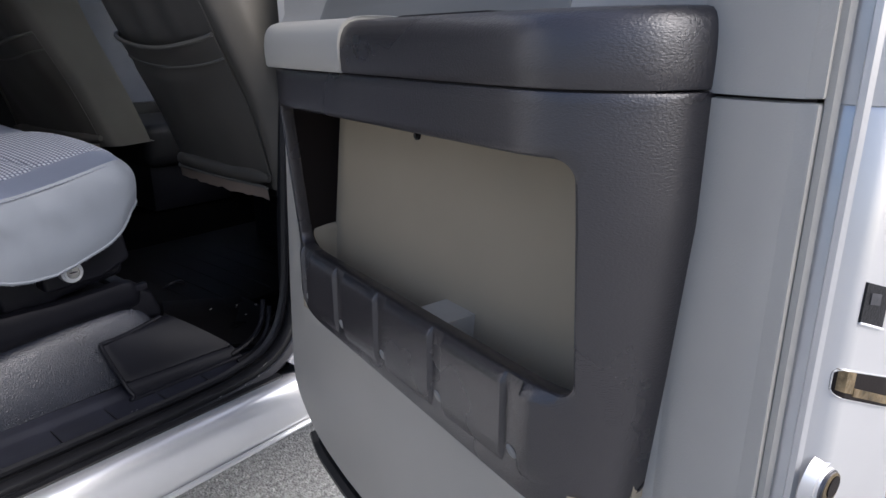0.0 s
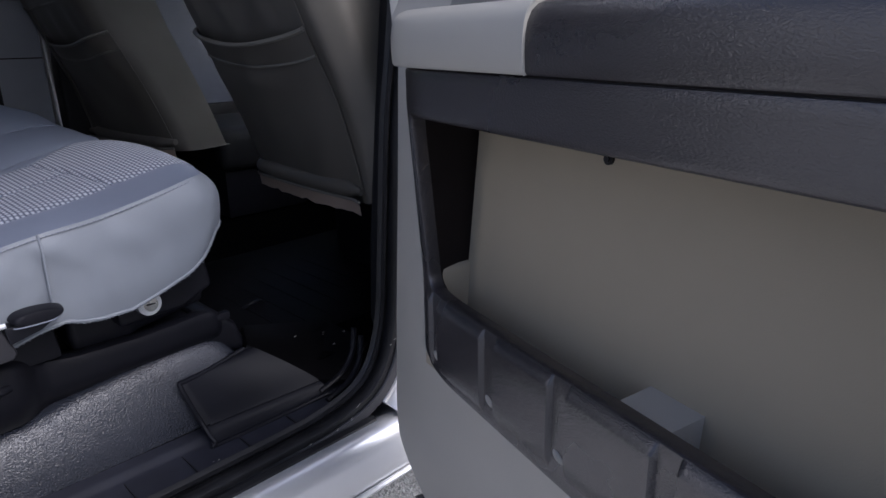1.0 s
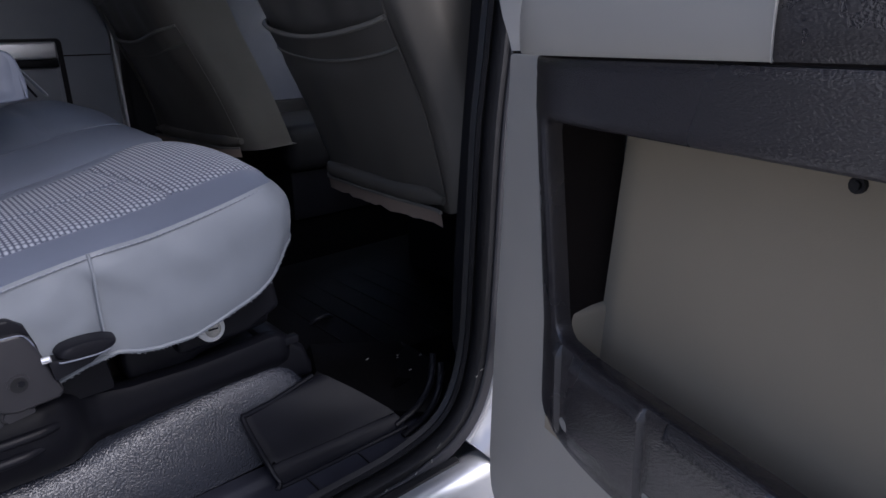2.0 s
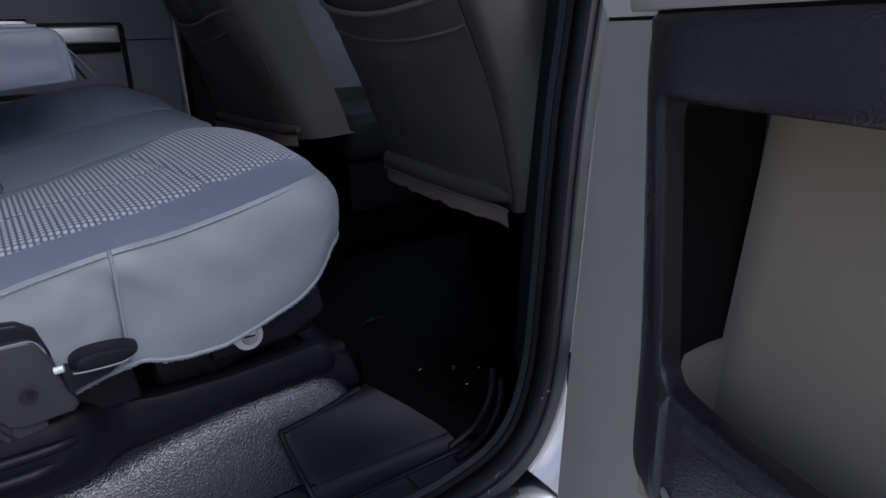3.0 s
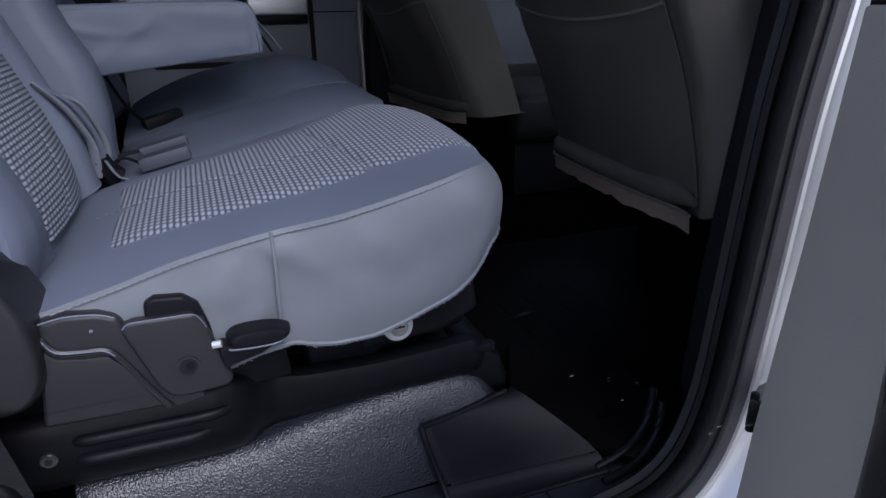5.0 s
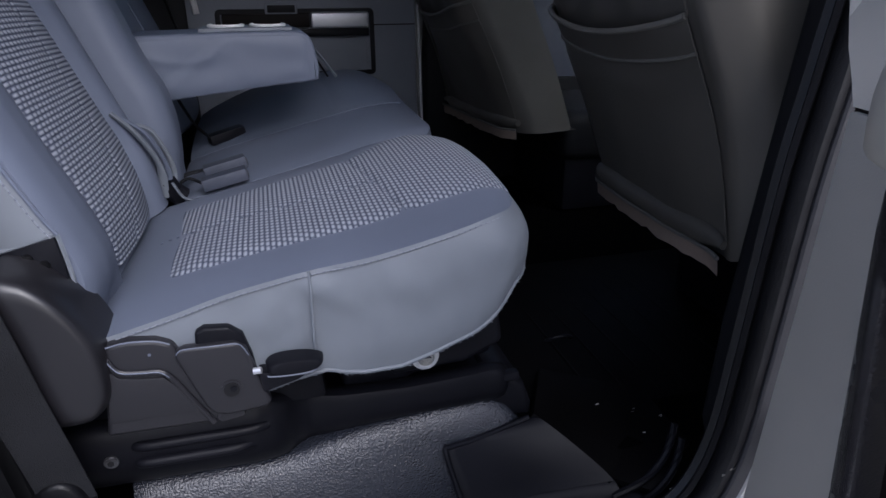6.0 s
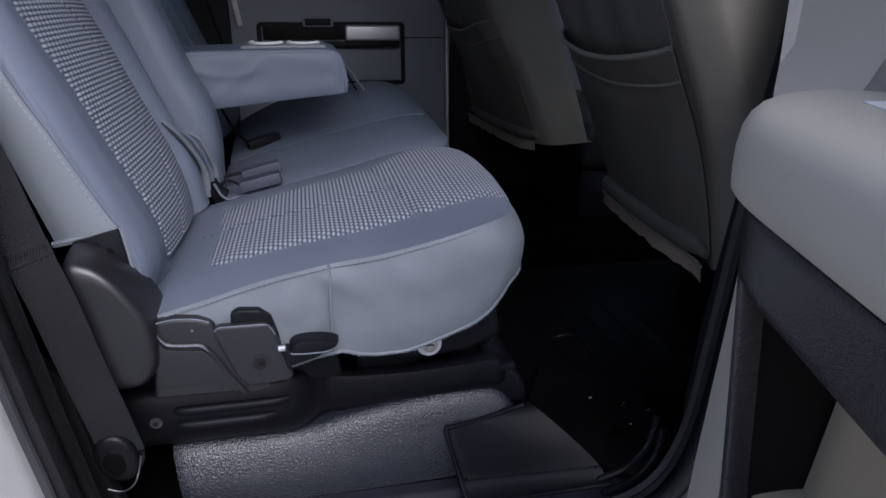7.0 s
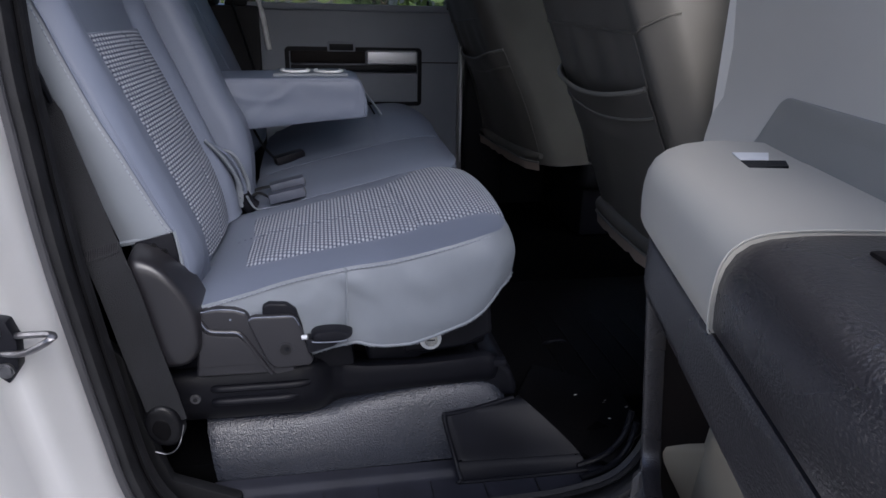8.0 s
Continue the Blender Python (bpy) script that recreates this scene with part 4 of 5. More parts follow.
def back_puff(b, z):
    """How far the backrest stands out across its width; the headrest field widens at the top."""
    a = float(np.interp(z, (1.0685, 1.1312, 1.2412, 1.3745, 1.4371), (-0.1499, -0.1616, -0.2048, -0.2567, -0.2808)))
    b = float(np.interp(b, (1.310, insert_near(a), insert_far(a), 1.820, 1.865), (1.310, 1.388, 1.617, 1.773, 1.860)))
    k = min(1, max(0, (z - 1.445) / 0.06))
    if 1.524 < b < 1.733 and k > 0:
        w = 0.099 * (1 - math.sqrt(max(0, 1 - k * k)))
        b2 = b - w if b - w > 1.524 else 1.524
        h = along(PUFF, b2)
        h = h if b < 1.698 else h + (along(PUFF, b) - h) * (b - 1.698) / 0.035
    else:
        h = along(PUFF, b)
    if k > 0 and 1.394 < b < 1.614:
        h += 0.010 * k * math.sin(math.pi * (b - 1.394) / 0.22) ** 0.5
    if b < 1.385:
        h -= 0.026 * max(0, 1 - (z - 1.05) / 0.075) ** 2 * min(1, (1.385 - b) / 0.035)
    if b < 1.329:
        h -= 0.014 * min(1, max(0, (z - 1.30) / 0.18)) * (1.329 - b) / 0.019
    return h


cols = []
for b in sorted(set([1.310] + [round(float(v), 4) for v in np.linspace(1.312, 1.865, 84)])):
    front, rear = [], []
    deep = 0.022 if b < 1.345 else min(0.10, 0.022 + (b - 1.345) * 1.2)
    for i, p in enumerate(SPINE):
        t = (SPINE[min(len(SPINE) - 1, i + 1)] - SPINE[max(0, i - 1)]).normalized()
        n = Vector((t.y, -t.x))
        h = back_puff(b, p.y)
        front.append((p.x + n.x * h, b, p.y + n.y * h))
        rear.append((p.x + n.x * (min(h, 0) - deep), b, p.y + n.y * (min(h, 0) - deep)))
    cols.append(front + rear[::-1])
back = part("backrest", loft(cols), SEAT_TOP, seat, "slate blue leatherette backrest with side bolsters")
fb = [tuple(p) for p in spline([(-0.1499, 1.0685), (-0.1616, 1.1312), (-0.2048, 1.2412), (-0.2567, 1.3745), (-0.2808, 1.4371)], 18)][::-1]


def backwave(i, s):
    return 0.009 * math.sin(math.pi * s) - 0.003 * math.exp(-((s - 0.5 - 0.15 * math.sin(i * 4)) / 0.02) ** 2)


part("cloth_insert", strip_patch(fb, insert_near, insert_far, 0.005, 50, backwave), WEAVE, back, "ribbed light and dark grey cloth")
part("insert_seam", tube([Vector((-0.2790, b, 1.4390)) + Vector((0.009 * math.sin(math.pi * (b - 1.390) / 0.314), 0, 0)) for b in np.linspace(1.391, 1.703, 14)], 0.0028, 6), SEAT_TOP, back)
sd = [(-0.1660, 1.1640), (-0.1800, 1.1880), (-0.2235, 1.2830), (-0.2480, 1.3340), (-0.2770, 1.4080), (-0.3020, 1.4770), (-0.3550, 1.6050)]
fore = spline(sd, 6)
aft = spline([(-0.2447, 1.1454), (-0.2560, 1.1850), (-0.2840, 1.2850), (-0.3030, 1.3400), (-0.3360, 1.4100), (-0.3920, 1.4900), (-0.4730, 1.6287)], 6)
skin = []
for p0, p1 in zip(fore, aft):
    row = [(p0.x, 1.3130, p0.y)]
    for k in range(11):
        t = k / 10
        p = p0.lerp(p1, t)
        row.append((p.x, 1.3085 - 0.0045 * math.sin(math.pi * min(1, t * 1.15)) ** 0.6 + 0.005 * t ** 4, p.y))
    row += [(p1.x, 1.330, p1.y), (p0.x - 0.02, 1.330, p0.y)]
    skin.append(row)
part("side_panel", loft(skin), SEAT_SIDE, back, "grey leatherette side of the backrest")
part("stitching", stitches([(x, 1.3060, z) for x, z in spline([(p - 0.006, q - 0.003) for p, q in sd], 4)], 0.0085, 0.0060, 0.0013), STITCH, back, kind="stuff")
part("seam_groove", tube([(x, 1.3066, z) for x, z in spline([(p - 0.006, q - 0.003) for p, q in sd], 4)], 0.0010, 6), BUCKLE, back)
part("panel_piping", tube([(x, 1.3065, z) for x, z in spline([(p + 0.001, q) for p, q in sd], 4)], 0.0022, 6), SEAT_TOP, back)
part("skirt", tube(spline([(-0.2464, 1.3104, 1.1444), (-0.2170, 1.3080, 1.1507), (-0.1660, 1.3104, 1.1650)], 5), 0.0045, 6), SEAT_SIDE, back)
part("bolster_piping", tube(spline([(-0.1660, 1.3086, 1.1650), (-0.1620, 1.3080, 1.1342), (-0.1600, 1.3080, 1.1084), (-0.1660, 1.3104, 1.0832), (-0.1769, 1.3127, 1.0635)], 5), 0.0026, 6), SEAT_SIDE, back)
part("pull_loop", tube(spline([(-0.3200, 1.2950, 1.4000), (-0.3050, 1.2760, 1.4040), (-0.2990, 1.2740, 1.3860), (-0.3000, 1.2960, 1.3560)], 4), 0.0042, 6), BLACK, back)

# hinge hardware on the seat's side
cover_ring = spline([(-0.1649, 0.9561), (-0.1365, 0.9783), (-0.1292, 1.0149), (-0.1328, 1.0576), (-0.1494, 1.0945), (-0.1730, 1.1270), (-0.1985, 1.1450), (-0.2238, 1.1440), (-0.2343, 1.0837), (-0.2150, 0.9715)], 5, True)
part("recliner_cover", dome(cover_ring, 1.325, 1.243, 14, 0.13), HINGE, seat, "black rounded hinge cover")
# Black plate over the backrest's side paints the hinge cavity's shade.
part("hinge_cavity_shade", prism([(-0.222, 1.1490), (-0.168, 1.1620), (-0.164, 1.1350), (-0.163, 1.1080), (-0.172, 1.0750), (-0.195, 1.0600), (-0.212, 1.0800)], "y", 1.3015, 1.3090, 0.001), BLACK, seat, "flat black plate for the shaded cavity behind the hinge cover")
part("hinge_gear", join([cylinder((a, 1.3020, z), (0, -1, 0), r, 0.004, 10, 0.001) for a, z, r in ((-0.2114, 1.1440, 0.0040), (-0.1963, 1.1420, 0.0055), (-0.1820, 1.1330, 0.0060), (-0.1721, 1.1180, 0.0045))]), GLOSS, seat, "greasy steel hinge")
tray = part("side_shield", prism([(-0.1495, 0.936), (-0.145, 0.9662), (-0.1382, 1.0140), (-0.1336, 1.0484), (-0.1108, 1.0522), (-0.0831, 1.0497), (-0.0662, 1.0423), (-0.0502, 1.0052), (-0.0160, 0.952), (-0.0185, 0.935)], "y", 1.2630, 1.2990, 0.006, 3), PLASTIC, seat, "charcoal plastic hinge shield")
part("shield_panel", prism([(-0.1430, 0.955), (-0.1345, 1.022), (-0.1240, 1.0105), (-0.1016, 1.0065), (-0.0800, 1.0045), (-0.0690, 0.992), (-0.0490, 0.9560)], "y", 1.2595, 1.2670, 0.002, 2), PLASTIC, tray, "raised lower panel of the shield")
part("shield_step", tube(spline([(-0.1339, 1.2630, 1.0341), (-0.1230, 1.2620, 1.0173), (-0.1016, 1.2620, 1.0132), (-0.0827, 1.2620, 1.0113), (-0.0713, 1.2620, 1.0002), (-0.0512, 1.2620, 0.9640), (-0.0348, 1.2620, 0.9359)], 5), 0.0035, 8), PLASTIC, tray)
part("shield_foot", prism([(-0.0330, 0.9420), (-0.0250, 0.9590), (-0.0010, 0.9540), (0.0010, 0.9390), (-0.028, 0.9340)], "y", 1.2605, 1.310, 0.004, 2), PLASTIC, tray)
part("shield_screw", cylinder((-0.0905, 1.2640, 1.0330), (0, -1, 0), 0.0018, 0.0015, 8), BUCKLE, tray)
arm = part("bracket", prism([(-0.0648, 1.0296), (-0.0619, 1.0372), (-0.0534, 1.0393), (0.0002, 1.0385), (0.0099, 1.0305), (0.0237, 0.9840), (0.0315, 0.9580), (0.0257, 0.9505), (-0.0172, 0.9474), (-0.0316, 0.9511), (-0.0411, 0.9640)], "y", 1.2540, 1.2680, 0.0045, 3), PLASTIC, seat, "charcoal steel seat bracket")
part("bracket_ear", prism([(-0.0447, 1.0022), (-0.0418, 1.0518), (-0.0322, 1.0570), (-0.0060, 1.0547), (0.0077, 1.0434), (0.0156, 1.0164), (0.0195, 0.9856)], "y", 1.2620, 1.2760, 0.004, 3), BLACK, arm)
# Pale tubes put the bevels' bright highlights into colour.
part("edge_highlight", tube(spline([(-0.0627, 1.2548, 1.0328), (-0.0593, 1.2548, 1.0365), (-0.0525, 1.2548, 1.0382), (-0.0264, 1.2548, 1.0379), (-0.0004, 1.2548, 1.0374), (0.0071, 1.2548, 1.0318), (0.0121, 1.2550, 1.0212)], 4), 0.0008, 6), BUCKLE, arm, "pale line painting the edge's highlight")
part("edge_highlight", tube(spline([(-0.1322, 1.2625, 1.0477), (-0.1099, 1.2625, 1.0511), (-0.0836, 1.2625, 1.0488), (-0.0684, 1.2625, 1.0429)], 4), 0.0009, 6), BUCKLE, tray, "pale line painting the edge's highlight")
part("edge_highlight", tube(spline([(-0.1327, 1.2595, 1.0320), (-0.1227, 1.2585, 1.0180), (-0.1022, 1.2585, 1.0142), (-0.0834, 1.2585, 1.0123), (-0.0739, 1.2585, 1.0044)], 4), 0.0008, 6), BUCKLE, tray, "pale line painting the edge's highlight")
bolt = part("bolt", cylinder((-0.0101, 1.2555, 0.9816), (0, -1, 0), 0.0125, 0.003, 20, 0.001), PLASTIC, arm)
part("bolt_socket", cylinder((-0.0104, 1.2525, 0.9816), (0, -1, 0), 0.0088, 0.0012, 20), RUBBER, bolt)
part("socket_hex", cylinder((-0.0080, 1.2512, 0.9830), (0, -1, 0), 0.0040, 0.0010, 6), BLACK, bolt)
lever_ring = spline([(0.0287, 1.0034), (0.0358, 1.0124), (0.0540, 1.0153), (0.0775, 1.0136), (0.0924, 1.0081), (0.0924, 1.0013), (0.0806, 0.9962), (0.0591, 0.9957), (0.0388, 0.9967)], 5, True)
part("recline_lever", dome(lever_ring, 1.264, 1.240, p=0.16), BLACK, seat, "black recline lever")
# The highlight on the lever's lower edge is a pale tube.
part("lever_highlight", tube(spline([(0.0302, 1.2425, 0.9981), (0.0346, 1.2415, 0.9969), (0.0547, 1.2410, 0.9959), (0.0763, 1.2415, 0.9963), (0.0859, 1.2430, 1.0002)], 5), 0.0010, 6), BUCKLE, seat, "pale line painting the lever edge's highlight")
part("lever_base", prism([(0.0237, 0.9738), (0.0207, 0.9997), (0.0571, 0.9971), (0.0858, 0.9983), (0.0632, 0.9840)], "y", 1.2480, 1.2700, 0.003), BLACK, seat)
part("lever_spring", tube([(0.0155, 1.2520, 1.0014), (0.0241, 1.2500, 1.0025)], 0.004, 8), SATIN, seat, "pale lever pivot")

# second, wider seat with its fold-down armrest
bench = thing("car_bench_seat", (0.08, 2.38, 0.80), "blue-grey wide rear seat with a lowered centre armrest", "car seat")
NEAR2 = [(-0.12, 1.818, 1.045), (0.0, 1.818, 1.068), (0.15, 1.818, 1.105), (0.25, 1.820, 1.128), (0.32, 1.826, 1.138), (0.36, 1.838, 1.136)]
FRONT2 = [(0.36, 1.838, 1.136), (0.378, 1.88, 1.145), (0.382, 2.0, 1.146), (0.385, 2.2, 1.150), (0.385, 2.5, 1.155), (0.37, 2.75, 1.15), (0.33, 2.88, 1.12)]
REAR2 = [(-0.12, 1.818, 1.045), (-0.12, 2.1, 1.05), (-0.12, 2.5, 1.065), (-0.12, 2.88, 1.05)]
FAR2 = [(-0.12, 2.88, 1.05), (0.0, 2.89, 1.08), (0.15, 2.89, 1.11), (0.25, 2.885, 1.125), (0.33, 2.88, 1.12)]
pad2 = Pad(REAR2, NEAR2, FRONT2, FAR2, 0.012)


def bench_top(q, s):
    """The outer place is padded higher than the middle one, with a sewn groove between and soft creases."""
    up = 0.040 * math.exp(-((s - 0.60) / 0.24) ** 4) * math.sin(math.pi * min(1, 0.15 + 0.75 * q)) - 0.010 * math.exp(-((s - 0.30) / 0.018) ** 2) * min(1, 4 * (1 - q))
    up -= 0.006 * math.exp(-((q - 0.70 + 0.1 * s) / 0.025) ** 2) * (s > 0.3)
    return pad2.at(q, s, up + 0.004 * noise.noise((q * 5, s * 7, 1.0)) * min(1, 8 * s * (1 - s)))


bc = part("cushion", loft([[bench_top(i / 50, k / 70) for k in range(71)] for i in range(51)], ring_closed=False, cap=False), SEAT_TOP, bench, "slate blue leatherette cushion")
rims = [bench_top(i / 50, 0.0) for i in range(51)] + [bench_top(1.0, k / 70) for k in range(1, 71)]
part("front_panel", loft([[p, p + Vector((0.006 if p.x > 0.33 else 0.0, -0.004 if p.y < 1.85 else 0.0, -0.03)), Vector((min(p.x, 0.375), max(p.y, 1.82), 1.04)), Vector((min(p.x, 0.35), max(p.y, 1.83), 0.985))] for p in rims], ring_closed=False, cap=False), SEAT_TOP, bench)
part("cushion_seam", tube([bench_top(q, 0.30) + Vector((0, 0, 0.001)) for q in np.linspace(0.05, 0.97, 30)], 0.0016, 6), SEAT_TOP, bc)
BOLSTERED = [tuple(p) for p in spline([(-0.116, 1.065), (-0.106, 1.10), (-0.104, 1.17), (-0.117, 1.24), (-0.146, 1.30), (-0.186, 1.41), (-0.230, 1.52), (-0.295, 1.66), (-0.36, 1.715), (-0.44, 1.71), (-0.47, 1.66), (-0.42, 1.50), (-0.36, 1.34), (-0.31, 1.20), (-0.28, 1.10), (-0.21, 1.058)], 4, True)]
part("backrest", pillow(BOLSTERED, 1.818, 1.950, 0.040, 0.0, mids=8), SEAT_TOP, bench, "slate blue leatherette backrest bolster")
part("backrest", pillow(b1, 2.205, 2.80, 0.06, 0.015, mids=8), SEAT_TOP, bench, "slate blue leatherette backrest")
part("backrest_rear", pillow([(p[0] - 0.075, p[1] + 0.01) for p in b1], 1.94, 2.20, 0.02, 0.0), SEAT_TOP, bench)
part("backrest_seam", tube([(p[0] + 0.010, 2.40, p[1]) for p in spline([(-0.175, 1.2), (-0.25, 1.38), (-0.308, 1.52), (-0.36, 1.66)], 6)], 0.004, 6), SEAT_TOP, bench)
# armrest: a stuffed block with a flat underside, narrowing a little to its front
ARMS = [tuple(p) for p in spline([(-0.30, 1.192), (-0.32, 1.255), (-0.30, 1.318), (-0.06, 1.331), (0.08, 1.333), (0.135, 1.331), (0.156, 1.318), (0.167, 1.280), (0.168, 1.248), (0.155, 1.236), (0.06, 1.228), (-0.08, 1.213)], 6, True)]
rest = part("armrest", pillow(ARMS, 1.950, 2.190, 0.007, 0.0), SEAT_TOP, bench, "slate grey leatherette centre armrest")
for b in (1.9535, 2.1865):
    part("armrest_hem", tube(spline([(-0.20, b, 1.206), (-0.08, b, 1.2165), (0.06, b, 1.231), (0.150, b, 1.2395), (0.1635, b, 1.252), (0.163, b, 1.280), (0.152, b, 1.315)], 5), 0.0024, 6), SLATE, rest)
folds = []
for a in np.linspace(-0.24, 0.150, 60):
    lo, hi = float(np.interp(a, (-0.30, -0.08, 0.06, 0.15), (1.196, 1.215, 1.230, 1.240))), float(np.interp(a, (-0.30, -0.06, 0.135, 0.15), (1.315, 1.327, 1.327, 1.320)))
    row = []
    for t in np.linspace(0, 1, 22):
        z = lo + (hi - lo) * t
        rise = 1 - abs(2 * t - 1) ** 6
        crease = (z - 1.225) - 0.75 * (a + 0.125)
        sag = 0.0018 * math.exp(-(crease / 0.014) ** 2) * (a < 0.0) - 0.0017 * math.exp(-((crease - 0.022) / 0.012) ** 2) * (a < 0.02)
        sag += 0.0022 * noise.noise((a * 16, z * 30, 3.3)) + 0.0025 * math.exp(-((z - 1.298 - 0.02 * math.sin(a * 18)) / 0.008) ** 2) * (a < -0.03)
        row.append((a, 1.9515 - (0.0045 + sag) * rise * min(1, (0.152 - a) / 0.012), z))
    folds.append(row)
part("side_panel", loft(folds, ring_closed=False, cap=False), SEAT_TOP, rest, "softly folded leatherette side")
part("cup_tray", box(-0.055, 0.125, 1.985, 2.150, 1.326, 1.3385, 0.003), SEAT_SIDE, rest, "grey cup holder tray")
# Dark discs stand for the shaded cups; pale arcs paint rim highlights.
for a in (-0.005, 0.078):
    part("cup_hole", cylinder((a, 2.065, 1.3345), (0, 0, 1), 0.031, 0.0050, 24), PLASTIC, rest)
    part("cup_highlight", tube([(a + 0.034 * math.cos(t), 2.065 + 0.050 * math.sin(t), 1.3400) for t in np.linspace(radians(150), radians(390), 19)], 0.0040, 6), PALE, rest, "pale arc painting the cup rim's highlight")
part("pull_strap", tube(spline([(0.160, 1.990, 1.300), (0.180, 1.985, 1.275), (0.205, 1.980, 1.240)], 4), 0.008, 6, 0.35), SEAT_SIDE, rest)
part("pull_strap", tube(spline([(0.160, 2.010, 1.298), (0.172, 2.008, 1.270), (0.190, 2.004, 1.238)], 4), 0.006, 6, 0.35), BLACK, rest)

# belts and buckles
belt = thing("seat_belt", (-0.20, 1.245, 0.86), "black seat belt running down behind the door jamb", "seat belt")
web = [(-0.3714, 1.3200, 1.5898), (-0.3187, 1.3070, 1.3436), (-0.2780, 1.2700, 1.2321), (-0.2480, 1.2380, 1.1582), (-0.2300, 1.2300, 1.0986), (-0.2130, 1.2290, 1.0094), (-0.1990, 1.2300, 0.9393), (-0.1890, 1.2330, 0.8790)]
sp = spline(web, 8)


def webbing(pts, wide, thick, out=0.0):
    rings = []
    for i, p in enumerate(pts):
        t = (pts[min(len(pts) - 1, i + 1)] - pts[max(0, i - 1)]).normalized()
        w = t.cross(Vector((0, 1, 0))).normalized()
        w = (w + Vector((0, 0.12, 0))).normalized()
        n = w.cross(t).normalized()
        n = n if n.y < 0 else -n
        rings.append([p + w * wide * u + n * (thick * v + out) for u, v in ((-1, 0.6), (-0.88, 1), (-0.6, 0.8), (0, 0.9), (0.6, 0.8), (0.88, 1), (1, 0.6), (1, -1), (-1, -1))])
    return loft(rings)


wb = part("webbing", webbing(sp, 0.0255, 0.0012), WEB, belt, "black woven webbing")
k0 = min(range(len(sp)), key=lambda i: abs(sp[i].z - 1.156))
part("sewn_fold", webbing(sp[k0 - 1:k0 + 2], 0.0265, 0.0018, 0.0012), WEB, wb, "sewn fold")
zig = []
for k in range(15):
    w = -0.022 + 0.0031 * k
    spot = sp[k0] + Vector((w * 0.96, w * 0.12 - 0.0040, 0.25 * w))
    zig.append(tube([spot + Vector((0, 0, -0.009)), spot + Vector((0.0026, 0, 0.009))], 0.0006, 4))
part("fold_stitch", join(zig), PLASTIC, wb, kind="stuff")
cover = part("anchor_cover", dome(spline([(-0.2255, 0.8756), (-0.2202, 0.9071), (-0.1958, 0.9147), (-0.1757, 0.8983), (-0.1692, 0.8638), (-0.1821, 0.8400), (-0.2112, 0.8442)], 5, True), 1.250, 1.224, p=0.16), GLOSS, belt, "shiny black anchor cover")
# Black patch on the cover paints the shade inside its opening.
part("cover_mouth", dome(spline([(-0.214, 0.872), (-0.205, 0.892), (-0.190, 0.888), (-0.186, 0.865), (-0.198, 0.852)], 5, True), 1.227, 1.2225, p=0.2), SHADED_BLACK, cover, "dark patch for the anchor cover's shaded opening")
part("anchor_loop", tube(spline([(-0.2115, 1.2200, 0.8385), (-0.1920, 1.2160, 0.8355), (-0.1755, 1.2160, 0.8488), (-0.1676, 1.2280, 0.8774)], 6), 0.0012, 6), STEEL, belt)


def buckle(at, turn, strap, tone, top):
    b = thing("belt_buckle", at, "dark grey belt buckle lying on the seat", "buckle", "belt buckles")
    m = Matrix.Translation(at) @ pose(0, 0, 0, 0, -12, turn)
    bm = box(-0.042, 0.040, -0.017, 0.017, 0.0, 0.022, 0.0025)
    bm.transform(m)
    part("housing", bm, tone, b)
    bm = box(-0.036, 0.034, -0.0135, 0.0135, 0.0195, 0.0212, 0.001)
    bm.transform(m)
    part("housing_face", bm, top, b, "upper face in its own tone")
    bm = box(0.037, 0.042, -0.014, 0.014, 0.003, 0.017, 0.002)
    bm.transform(m)
    part("release_button", bm, PLASTIC, b)
    part("strap", tube(spline(strap, 5), 0.007, 6, 0.4), WEB, b)
    return b


buckle((-0.028, 1.905, 1.075), 8, [(-0.07, 1.900, 1.082), (-0.10, 1.880, 1.08), (-0.13, 1.860, 1.07)], SLATE, BUCKLE)
buckle((-0.025, 1.818, 1.072), 4, [(-0.067, 1.816, 1.076), (-0.095, 1.812, 1.088), (-0.125, 1.80, 1.06)], SLATE, SLATE)
buckle((-0.035, 2.180, 1.085), 20, [(-0.07, 2.165, 1.09), (-0.10, 2.14, 1.13), (-0.13, 2.12, 1.20)], BLACK, PLASTIC)
tabs = thing("belt_strap_bundle", (-0.13, 1.79, 1.08), "folded grey straps tucked between the backrests", "strap")
for k, da in enumerate((0, 0.013, 0.026)):
    part("strap", tube(spline([(-0.185 + da, 1.742 + 0.009 * k, 1.222 - 0.012 * k), (-0.152 + da * 0.8, 1.744 + 0.009 * k, 1.185), (-0.126 + da * 0.6, 1.752 + 0.009 * k, 1.130), (-0.130 + da * 0.4, 1.772 + 0.009 * k, 1.070)], 6), 0.0095, 8, 0.45), SEAT_SIDE if k != 1 else SEAT_TOP, tabs)
part("strap_shadow", tube(spline([(-0.125, 1.775, 1.10), (-0.115, 1.785, 1.075), (-0.10, 1.79, 1.06)], 4), 0.018, 8), BLACK, tabs)
tag = thing("seat_tag", (-0.095, 1.765, 1.06), "small grey fabric tag at the cushion's corner", "tag")
part("tab", tube(spline([(-0.112, 1.765, 1.095), (-0.097, 1.757, 1.070), (-0.075, 1.752, 1.062)], 4), 0.007, 6, 0.3), SEAT_SIDE, tag)
fbelt = thing("far_seat_belt", (-0.25, 2.84, 1.3), "dark seat belt by the far window", "seat belt")
